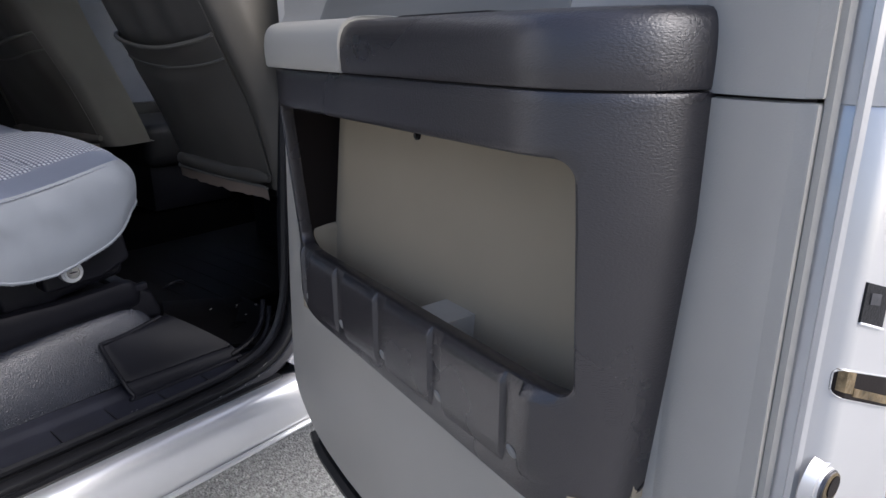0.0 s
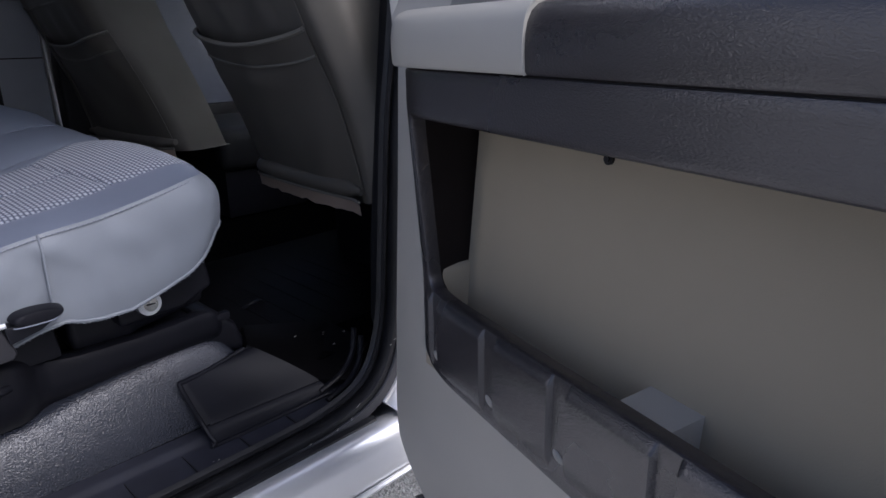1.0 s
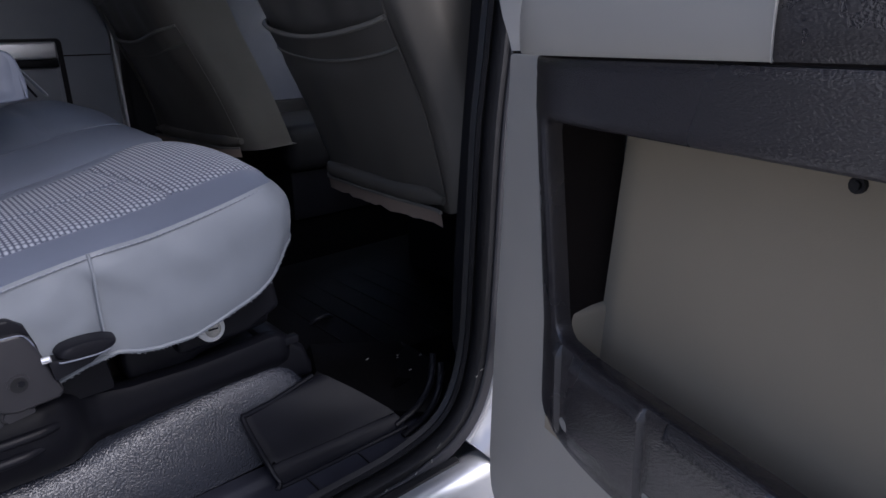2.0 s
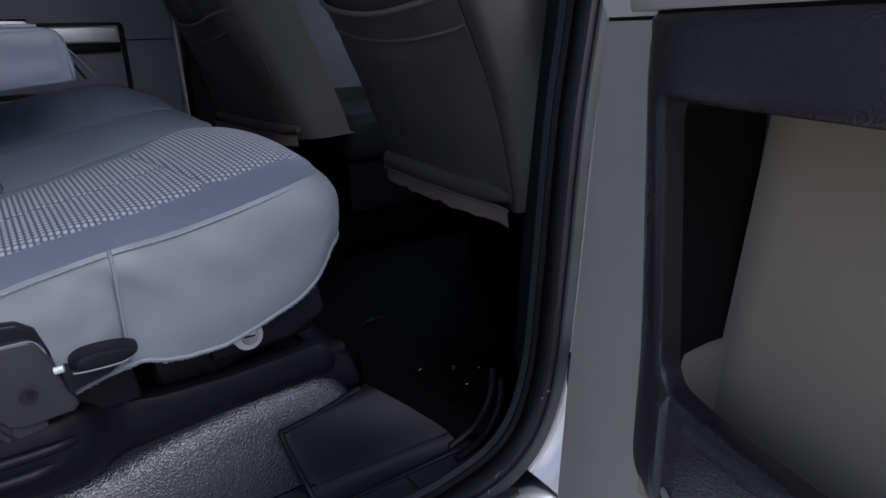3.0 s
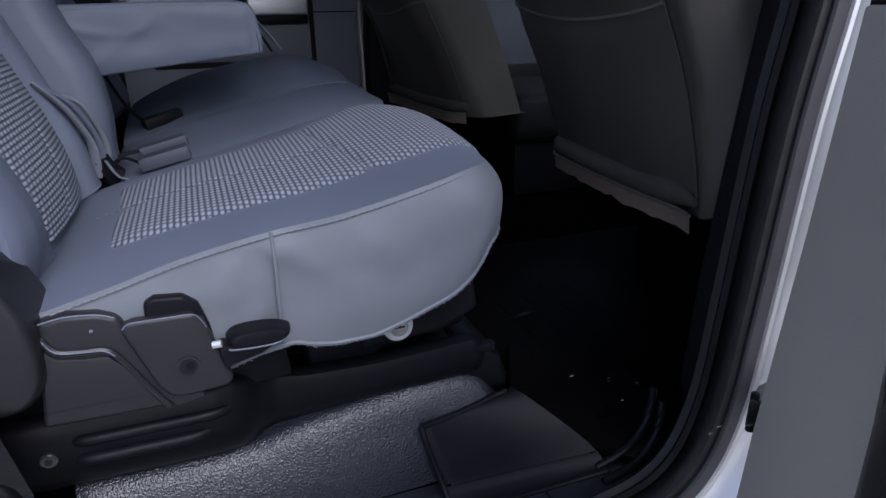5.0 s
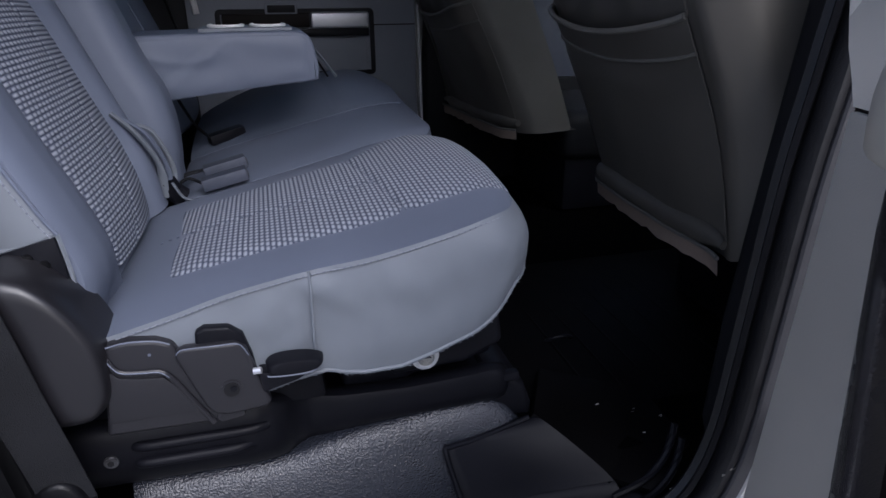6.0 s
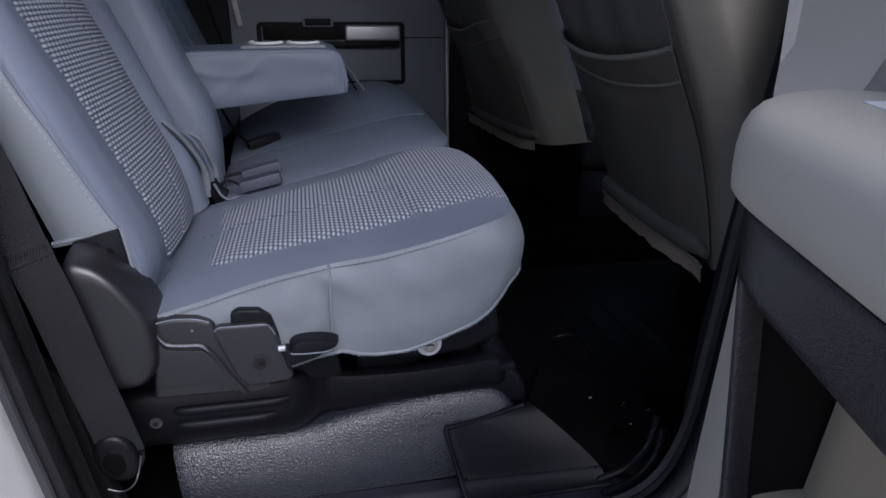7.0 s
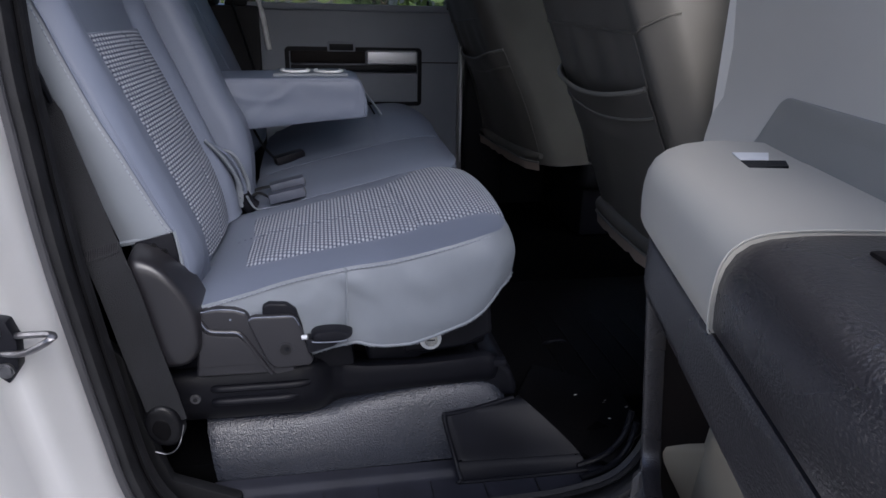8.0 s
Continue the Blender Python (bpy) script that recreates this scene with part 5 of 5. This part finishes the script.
part("webbing", tube([(-0.16, 2.83, 1.22), (-0.24, 2.87, 1.50), (-0.30, 2.90, 1.90)], 0.024, 6, 0.15), WEB, fbelt)

# ---- seat base, riser and floor mat ----
base = thing("underseat_storage", (0.08, 1.55, 0.725), "black moulded storage base under the rear seat", "seat base")
BASE_FACE = ((-0.26, 1.330), (-0.235, 1.314), (-0.21, 1.308), (0.005, 1.306), (0.030, 1.310), (0.045, 1.320), (0.058, 1.336), (0.075, 1.346), (0.11, 1.346), (0.30, 1.341), (0.345, 1.345), (0.365, 1.356), (0.372, 1.375))
BASE_TOP = ((-0.26, 0.915), (0.0, 0.925), (0.030, 0.922), (0.050, 0.912), (0.075, 0.897), (0.12, 0.890), (0.21, 0.8885), (0.33, 0.896), (0.352, 0.890), (0.372, 0.868))
BASE_LOW = ((-0.26, 0.828), (-0.20, 0.826), (0.03, 0.826), (0.07, 0.822), (0.10, 0.820), (0.20, 0.828), (0.33, 0.833), (0.372, 0.825))
rows = []
for a in [float(v) for v in np.linspace(-0.26, 0.0, 20)] + [float(v) for v in np.linspace(0.006, 0.13, 36)] + [float(v) for v in np.linspace(0.14, 0.372, 34)]:
    f, hi, lo = along(BASE_FACE, a), along(BASE_TOP, a), along(BASE_LOW, a)
    swell = 0.006 * max(0, min(1, (0.06 - a) / 0.05))
    rows.append([(a, f + 0.034, lo - 0.016), (a, f + 0.018, lo), (a, f + 0.005, lo + 0.22 * (hi - lo)), (a, f + 0.001 - swell, lo + 0.45 * (hi - lo)), (a, f - swell, lo + 0.7 * (hi - lo)), (a, f - 0.5 * swell, hi - 0.010), (a, f + 0.003, hi - 0.003), (a, f + 0.010, hi),
                 (a, f + 0.024, hi), (a, f + 0.030, hi - 0.004), (a, f + 0.036, hi - 0.026), (a, f + 0.06, hi - 0.030), (a, f + 0.20, hi - 0.032), (a, f + 0.20, lo - 0.03)])
for _ in range(2):
    rows = [rows[0]] + [[tuple((np.array(p) + 2 * np.array(q) + np.array(r)) / 4) for p, q, r in zip(r0, r1, r2)] for r0, r1, r2 in zip(rows, rows[1:], rows[2:])] + [rows[-1]]
part("side_rail", loft(rows), BLACK, base, "black plastic base moulding")
for z, a1 in ((0.892, 0.020), (0.868, 0.000)):
    part("rail_rib", tube(spline([(-0.135, 1.308, z - 0.002), (-0.122, 1.300, z), (-0.06, 1.2995, z), (a1 - 0.02, 1.2995, z), (a1, 1.308, z - 0.001)], 6), 0.0068, 10), BLACK, base)
part("storage_box", prism([(0.120, 0.905), (0.125, 0.880), (0.150, 0.872), (0.205, 0.876), (0.225, 0.888), (0.34, 0.905), (0.352, 0.96), (0.34, 1.02), (0.118, 1.00)], "y", 1.372, 1.76, 0.012, 3), BLACK, base, "dark underseat box")
part("lock_plate", prism([(0.185, 0.915), (0.180, 0.985), (0.335, 1.015), (0.345, 0.945), (0.29, 0.92)], "y", 1.334, 1.40, 0.010, 3), BLACK, base)
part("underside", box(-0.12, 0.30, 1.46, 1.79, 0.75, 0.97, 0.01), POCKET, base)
part("body_side", prism([(-0.21, 0.90), (-0.20, 0.985), (0.09, 0.985), (0.10, 0.90)], "y", 1.330, 1.79, 0.01), BLACK, base)
scr = part("screw", cylinder((-0.163, 1.303, 0.876), (0, -1, 0), 0.0085, 0.005, 16, 0.0015), STEEL, base, "small screw")
part("screw_slot", cylinder((-0.163, 1.2975, 0.876), (0, -1, 0), 0.004, 0.001, 6), RUBBER, scr)
part("rail_clip", box(0.092, 0.122, 1.372, 1.385, 0.862, 0.880, 0.004), PLASTIC, base, "dusty recess")
lock = part("key_lock", cylinder((0.228, 1.332, 0.9495), (0, -1, 0.1), 0.0190, 0.022, 28, 0.004), SATIN, base, "round silver key lock")
part("lock_face", cylinder((0.228, 1.3095, 0.952), (0, -1, 0.1), 0.0115, 0.0015, 20), METAL, lock)
part("key_slot", box(0.221, 0.235, 1.3072, 1.3095, 0.9515, 0.9535), RUBBER, lock)
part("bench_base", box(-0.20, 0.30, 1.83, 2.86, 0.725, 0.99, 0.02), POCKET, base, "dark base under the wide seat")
part("rail_foot", prism([(0.335, 0.80), (0.335, 0.872), (0.368, 0.868), (0.392, 0.85), (0.405, 0.815), (0.405, 0.79)], "y", 1.362, 1.80, 0.012, 3), BLACK, base)
part("foot_clip", box(0.352, 0.378, 1.350, 1.366, 0.866, 0.880, 0.004), BLACK, base)

riser = thing("floor_riser", (0.10, 1.33, 0.69), "pebbled black vinyl riser beside the sill", "floor covering", kind="structure")
low = [(-0.150, 1.326, 0.695), (-0.142, 1.317, 0.697), (-0.10, 1.316, 0.697), (0.06, 1.316, 0.697), (0.24, 1.316, 0.699), (0.33, 1.318, 0.702), (0.40, 1.330, 0.71)]
high = [(-0.160, 1.350, 0.796), (-0.150, 1.342, 0.801), (-0.05, 1.341, 0.800), (0.04, 1.342, 0.802), (0.10, 1.343, 0.815), (0.20, 1.345, 0.829), (0.28, 1.346, 0.834), (0.330, 1.350, 0.831), (0.362, 1.356, 0.818), (0.382, 1.362, 0.795)]
rows = []
for p, q in zip(steps(low, 70), steps(high, 70)):
    row = []
    for k in range(13):
        t = k / 12
        r = p.lerp(q, t)
        r.y += -0.007 * math.sin(math.pi * t) + 0.010 * max(0, t - 0.85) ** 2 / 0.0225 * 0.6
        row.append(r)
    row += [q + Vector((0, 0.016, 0.003)), q + Vector((0, 0.10, 0.003)), q + Vector((0, 0.10, -0.12)), p + Vector((0, 0.08, -0.06))]
    rows.append(row)
part("vinyl", loft(rows), VINYL, riser, "pebble-grained black vinyl")

mat = thing("floor_mat", (0.45, 1.5, 0.725), "black rubber floor mat with a raised corner flap", "floor mat")
A, B, C, D = Vector((0.256, 1.321, 0.799)), Vector((0.404, 1.351, 0.803)), Vector((0.507, 1.281, 0.715)), Vector((0.276, 1.288, 0.718))
E, F = Vector((0.282, 1.266, 0.688)), Vector((0.520, 1.262, 0.686))


def slab(corners, thick, name, material, label="", parent=mat, n=10, sag=0.0):
    p, q, r, s = corners
    nrm = (q - p).cross(s - p).normalized()
    if nrm.z < 0:
        nrm = -nrm
    bm = bmesh.new()
    for k_ in (0, 1):
        vs = [[bm.verts.new(p.lerp(q, i / n).lerp(s.lerp(r, i / n), k / n) - nrm * thick * k_ + nrm * sag * math.sin(math.pi * i / n) * math.sin(math.pi * k / n)) for i in range(n + 1)] for k in range(n + 1)]
        for u, v in zip(vs, vs[1:]):
            for i in range(n):
                bm.faces.new((u[i], u[i + 1], v[i + 1], v[i]))
        if k_ == 0:
            top = vs
    for line0, line1 in ((top[0], vs[0]), (top[-1], vs[-1]), ([u[0] for u in top], [u[0] for u in vs]), ([u[-1] for u in top], [u[-1] for u in vs])):
        for i in range(n):
            bm.faces.new((line0[i], line0[i + 1], line1[i + 1], line1[i]))
    return part(name, bm, material, parent, label)


# the flap's top, its folded edge and rounded corners in one moulding
flap = []
for i in range(29):
    u = i / 28
    top, mid, foot = A.lerp(B, u), D.lerp(C, u), E.lerp(F, u)
    row = []
    for k in range(11):
        t = k / 10
        p = top.lerp(mid, t)
        p.z += 0.003 * math.sin(math.pi * t) - 0.010 * max(0, 1 - 18 * u) ** 2 - 0.006 * max(0, 1 - 9 * t) ** 2
        row.append(p)
    row.append(mid.lerp(foot, 0.08) + Vector((0, -0.001, -0.001)))
    row.append(mid.lerp(foot, 0.16) + Vector((0, 0.002, 0.0)))
    row += [mid.lerp(foot, t) + Vector((0, -0.004 * math.sin(math.pi * t), 0)) for t in (0.3, 0.5, 0.7, 0.85, 1.0)]
    row += [foot + Vector((0.004 * (u < 0.02), 0.03, -0.004)), top + Vector((0, 0.02, -0.03))]
    flap.append(row)
part("flap", loft(flap), MAT, mat, "raised rubber corner flap")
part("flap_rim", tube(spline([B + Vector((-0.01, -0.002, -0.004)), A + Vector((0.05, 0.008, -0.006)), A + Vector((0.010, 0.0, -0.006)), A + Vector((0.0, -0.005, -0.012)), D + Vector((-0.004, -0.002, 0.002)), E + Vector((-0.002, -0.001, 0.005)), E + Vector((0.012, -0.002, -0.003)), F], 7), 0.0042, 8), MAT, mat)
# Slope, corner, tray and ribs use the shade-darkened copy of the mat.
slab((B, Vector((0.50, 1.55, 0.748)), Vector((0.655, 1.45, 0.738)), C), 0.01, "mat_slope", SHADED_BLACK)
slab((C, Vector((0.655, 1.45, 0.738)), Vector((0.640, 1.29, 0.745)), Vector((0.560, 1.255, 0.70))), 0.01, "mat_corner", SHADED_BLACK)
part("tray", box(0.40, 1.20, 1.42, 2.05, 0.725, 0.737, 0.004), SHADED_BLACK, mat)
for i in range(6):
    a = 0.56 + 0.060 * i
    part("rib", tube(spline([(a, 1.44, 0.7325), (a + 0.004, 1.47, 0.7355), (a + 0.008, 1.70, 0.7355), (a + 0.010, 1.90, 0.7335)], 5), 0.0036, 8), SHADED_BLACK, mat)
part("mat_loop", tube(spline([(0.56, 1.66, 0.735), (0.575, 1.65, 0.747), (0.60, 1.65, 0.748), (0.618, 1.66, 0.736)], 5), 0.004, 8), MAT, mat)
for k, lift in enumerate((0.0, 0.010)):
    part("sill_bend", tube(spline([(0.50, 1.245 + 0.022 * k, 0.684 + lift), (0.555, 1.248 + 0.022 * k, 0.700 + lift), (0.592, 1.258 + 0.022 * k, 0.730 + lift), (0.610, 1.27 + 0.022 * k, 0.775 + lift)], 6), 0.006, 8), BLACK, mat)
crumbs = thing("grit", (0.56, 1.33, 0.740), "pale specks of grit on the mat and seals", "grit", kind="stuff")
rng = random.Random(7)
gb = []
for p in [(0.587, 1.333, 0.742), (0.632, 1.36, 0.744), (0.545, 1.42, 0.744), (0.60, 1.39, 0.743), (0.605, 1.168, 0.79), (0.609, 1.164, 0.80), (0.655, 1.17, 1.15), (0.657, 1.168, 1.165), (0.652, 1.168, 1.14), (0.52, 1.165, 0.697), (0.40, 1.16, 0.672), (0.35, 1.208, 0.680), (0.26, 1.225, 0.682), (0.12, 1.22, 0.682), (0.46, 1.158, 0.674), (0.49, 1.160, 0.680)]:
    for _ in range(2):
        o = Vector((rng.gauss(0, 0.006), rng.gauss(0, 0.003), 0.001))
        gb.append(tube([Vector(p) + o, Vector(p) + o + Vector((rng.uniform(0.002, 0.006), rng.uniform(-0.002, 0.002), 0.001))], rng.uniform(0.0004, 0.0009), 5))
part("speck", join(gb), FIELD, crumbs)

# ---- front seats, seen from behind ----
SHAPE = ((0.955, 0.740, 0.792, -0.270, 0.285), (0.99, 0.724, 0.784, -0.300, 0.285), (1.10, 0.704, 0.742, -0.315, 0.275), (1.22, 0.672, 0.690, -0.318, 0.264), (1.36, 0.616, 0.618, -0.312, 0.254), (1.45, 0.578, 0.576, -0.305, 0.250), (1.55, 0.538, 0.535, -0.29, 0.245), (1.70, 0.49, 0.485, -0.25, 0.22), (1.74, 0.52, 0.52, -0.22, 0.2))


def front_seat(at, mirror, thick=0.17):
    """A front seat from behind: height, back at the door side and at the middle, and its width, v from the door side (-) to the middle (+)."""
    s = thing("front_seat", (1.02, at, 0.725), "grey vinyl front seat with a map pocket on its back", "car seat", "front seats")

    def P(x, v, z):
        return (x, at + (v if not mirror else -v), z)

    dense = [tuple(np.array([np.interp(k, range(9), [r[j] for r in SHAPE]) for j in range(5)])) for k in np.linspace(0, 8, 65)]
    for _ in range(12):
        dense = [dense[0]] + [tuple((np.array(p) + 2 * np.array(q) + np.array(r)) / 4) for p, q, r in zip(dense, dense[1:], dense[2:])] + [dense[-1]]

    def section(z):
        for p, q in zip(dense, dense[1:]):
            if z <= q[0]:
                break
        k = (z - p[0]) / (q[0] - p[0])
        return [u + (w - u) * k for u, w in zip(p[1:], q[1:])]

    def fold(t, z):
        k = max(0, 1 - abs(z - 1.41) / 0.07)
        return 0.005 * k * math.sin(t * 27 + at) * (0.25 < t < 0.85) + 0.004 * noise.noise((t * 5 + at, z * 7, 2.0)) * min(1, 6 * t * (1 - t)) - 0.010 * math.exp(-((t - 0.085) / 0.035) ** 2)

    def depth(t, xo, xi):
        e = 2 * t - 1
        return xo + (xi - xo) * t - 0.014 * (1 - e * e) + (0.065 if e > 0 else 0.045) * (1 - math.sqrt(max(0, 1 - (max(0, abs(e) - 0.76) / 0.24) ** 2)))
    rings = []
    for z in list(np.linspace(0.955, 1.70, 38)) + [1.72, 1.74]:
        xo, xi, v0, v1 = section(z)
        rings.append([P(depth(t, xo, xi) + fold(t, z), v0 + (v1 - v0) * t, max(z, 1.012 + 0.03 * max(0, 1 - 7 * t) ** 2 - 0.006 * t)) for t in 0.5 - 0.5 * np.cos(np.linspace(0, math.pi, 49))] + [P(max(xo, xi) + thick + 0.10 * max(0, z - 1.0), v0 + (v1 - v0) * t, max(z, 1.012)) for t in np.linspace(1, 0, 11)])
    part("backrest", loft(rings), SEAT_BACK, s, "taupe grey vinyl backrest")

    def on(v, z, out=0.004):
        """A point on the back shell."""
        xo, xi, v0, v1 = section(z)
        t = min(1, max(0, (v - v0) / (v1 - v0)))
        return Vector(P(depth(t, xo, xi) + fold(t, z) - out, v, z))
    # pocket: a loose panel with a sagging top hem
    grid = []
    for i in range(25):
        t = i / 24
        row = []
        for k in range(21):
            q = k / 20
            v_bot, v_top = -0.250 + 0.510 * t, -0.228 + 0.472 * t
            top = 1.367 + 0.013 * t - 0.034 * math.sin(math.pi * t) ** 0.8
            z = 1.045 + (top - 1.045) * q
            v = v_bot + (v_top - v_bot) * q
            w = min(1, 7 * t * (1 - t))
            puff = 0.003 + 0.015 * math.sin(math.pi * t) * (0.3 + 0.7 * q) + w * (0.004 + 0.006 * max(0, (q - 0.90) / 0.1) - 0.006 * math.exp(-((q - 0.82) / 0.035) ** 2) + 0.007 * noise.noise((t * 3.2 + 2 * q, q * 1.6, at)))
            row.append(on(v, z, puff))
        grid.append(row)
    pb = loft(grid, ring_closed=False, cap=False)
    bmesh.ops.solidify(pb, geom=pb.faces[:], thickness=0.004)
    pocket = part("map_pocket", pb, SEAT_BACK, s, "sagging vinyl map pocket")
    part("pocket_piping", tube([r[-1] + Vector((-0.002, 0, 0)) for r in grid], 0.0050, 8), PIPING, pocket)
    part("pocket_piping", tube([r[17] + Vector((-0.0012, 0, 0)) for r in grid], 0.0028, 6), PIPING, pocket)
    part("pocket_seam", tube([p + Vector((-0.001, 0, 0)) for p in grid[0]], 0.0015, 6), SEAT_BACK, pocket)
    part("pocket_seam", tube([p + Vector((-0.001, 0, 0)) for p in grid[-1]], 0.0015, 6), SEAT_BACK, pocket)
    # rolled hem with soft ends, piping and a raw edge under it
    roll = [on(-0.252 + 0.520 * t, 1.044, 0.004) for t in np.linspace(0, 1, 26)]
    rr = []
    for i, p in enumerate(roll):
        t = i / 25
        r = 0.020 * min(1, 0.35 + 5 * t, 0.5 + 5 * (1 - t)) * (1 + 0.10 * noise.noise((t * 6, at, 1.5)))
        rr.append([p + Vector((-0.006 + 0.8 * r * math.cos(2 * math.pi * k / 12), 0, r * math.sin(2 * math.pi * k / 12) - 0.006 * t)) for k in range(12)])
    part("lower_roll", loft(rr), SEAT_BACK, s, "rolled vinyl hem")
    part("roll_piping", tube([p + Vector((-0.014, 0, -0.020 - 0.006 * i / 25)) for i, p in enumerate(roll)], 0.0036, 6), PIPING, s)
    edge = [[p + Vector((-0.013 + 0.004 * k, 0, -0.020 - 0.006 * i / 25 - 0.030 * k - (0.006 * noise.noise((p.y * 60, 3, at)) if k else 0))) for k in (0, 1)] for i, p in enumerate(roll)]
    eb = loft(edge, ring_closed=False, cap=False)
    bmesh.ops.solidify(eb, geom=eb.faces[:], thickness=0.002)
    part("raw_edge", eb, FRAY, s, "frayed tan cloth edge")
    # Cushion coloured near-black for the shade below the backrest.
    part("seat_cushion", box(0.94, 1.40, at - 0.25, at + 0.25, 0.90, 1.06, 0.05, 4), DARKTRIM, s)
    part("seat_pedestal", box(0.96, 1.30, at - 0.22, at + 0.22, 0.73, 0.92, 0.02), BLACK, s)
    across = spline([(-0.300, 1.488), (-0.262, 1.465), (-0.236, 1.457), (-0.10, 1.462), (0.06, 1.468), (0.20, 1.472)], 4)
    part("top_seam", tube([on(p[0], p[1], 0.001) for p in across], 0.0026, 6), SEAT_BACK, s)
    part("side_seam", tube([on(-0.228, z, 0.001) for z in np.linspace(1.37, 1.457, 6)], 0.0020, 6), SEAT_BACK, s)
    return s


front_seat(1.602, False)
front_seat(2.675, True)

# ---- far rear door ----
far = thing("far_rear_door", (0.17, 3.0, 0.7), "slate grey closed door panel with a silver handle bar", "car door", kind="structure")
part("door_panel", prism([(-0.28, 0.70), (-0.28, 1.498), (0.603, 1.512), (0.603, 0.70)], "y", 2.985, 3.045, 0.006), FARTRIM, far, "slate grey door panel")
part("panel_sill", box(-0.28, 0.603, 2.965, 3.05, 1.49, 1.514, 0.006), FARTRIM, far)
part("handle_bezel", loft([[(p[0], b, p[1]) for p in inset_ring(roundrect(-0.075, 0.452, 1.135, 1.356, 0.015, 4, 3), i)] for b, i in ((2.99, -0.004), (2.981, 0.0), (2.981, 0.014), (2.988, 0.016))]), BLACK, far, "black recessed handle surround")
part("pull_field", box(-0.058, 0.425, 2.974, 2.99, 1.150, 1.262, 0.006), FARTRIM, far)
part("handle_cup", box(-0.055, 0.230, 2.965, 2.99, 1.298, 1.343, 0.006), POCKET, far)
part("handle_bar", box(0.233, 0.430, 2.945, 2.985, 1.294, 1.347, 0.008, 3), SATIN, far, "satin silver pull bar")
part("bar_shadow", box(-0.055, 0.430, 2.955, 2.98, 1.268, 1.292, 0.004), BLACK, far)
part("door_lever", loft([[(p[0], b, p[1]) for p in inset_ring(roundrect(0.085, 0.192, 1.340, 1.378, 0.006, 3, 2), i)] for b, i in ((2.985, 0), (2.968, 0), (2.965, 0.003))]), FARTRIM, far, "grey door lever")
part("lever_gap", box(0.093, 0.184, 2.9635, 2.967, 1.346, 1.370, 0.003), BLACK, far)
part("panel_joint", box(0.45, 0.600, 2.9825, 2.987, 1.300, 1.304), POCKET, far)
part("window_frame_rear", prism([(-0.28, 1.50), (-0.19, 1.96), (-0.14, 1.96), (-0.20, 1.50)], "y", 2.96, 3.04, 0.006), DARKTRIM, far)
part("window_frame_front", prism([(0.545, 1.50), (0.595, 1.96), (0.65, 1.96), (0.603, 1.50)], "y", 2.96, 3.04, 0.006), BLACK, far)
part("lock_knob", cylinder((0.475, 2.985, 1.510), (0, 0, 1), 0.006, 0.022, 10, 0.002), BLACK, far)
fp = part("window_pane", box(-0.24, 0.59, 3.005, 3.009, 1.505, 1.95), GLASS, far)
fp.visible_shadow = False
# Daylight at the rear door gap, put in as a white tube.
part("daylit_edge_rear", tube([(-0.131, 2.970, 1.345), (-0.145, 2.970, 1.45), (-0.158, 2.970, 1.52), (-0.21, 2.95, 1.8)], 0.010, 6), PALE, far, "white line painting the daylit rear door gap")

# ---- trees beyond the far window ----
FRAME = Matrix()
def tree(at, height, seed):
    r = random.Random(seed)
    tr = thing("tree", at, "leafy green tree beyond the truck", "tree", "trees")
    base = Vector(at)
    part("trunk", loft([[base + Vector((k * math.cos(a), k * math.sin(a), z)) for a in np.linspace(0, 2 * math.pi, 9)[:-1]] for z, k in ((0, 0.22), (height * 0.3, 0.16), (height * 0.7, 0.07))]), BARK, tr)
    bm = bmesh.new()
    for _ in range(900):
        d = Vector((r.gauss(0, 1), r.gauss(0, 1), r.gauss(0, 0.8)))
        c = base + Vector((0, 0, height * 0.6)) + d * height * 0.2
        q = Euler((r.uniform(0, 6), r.uniform(0, 6), r.uniform(0, 6))).to_matrix()
        k = r.uniform(0.10, 0.22)
        vs = [bm.verts.new(c + q @ Vector(p) * k) for p in ((-1, 0, 0), (0, -0.5, 0.15), (1, 0, 0), (0, 0.5, 0.15))]
        bm.faces.new(vs)
    part("crown", bm, LEAF, tr)


for i, x in enumerate((-7.5, -4.0, -1.0, 2.2, 5.5)):
    tree((x, 14 + 1.5 * math.sin(i * 2.1), 0), 4.5 + 0.6 * math.sin(i * 1.7), i + 3)
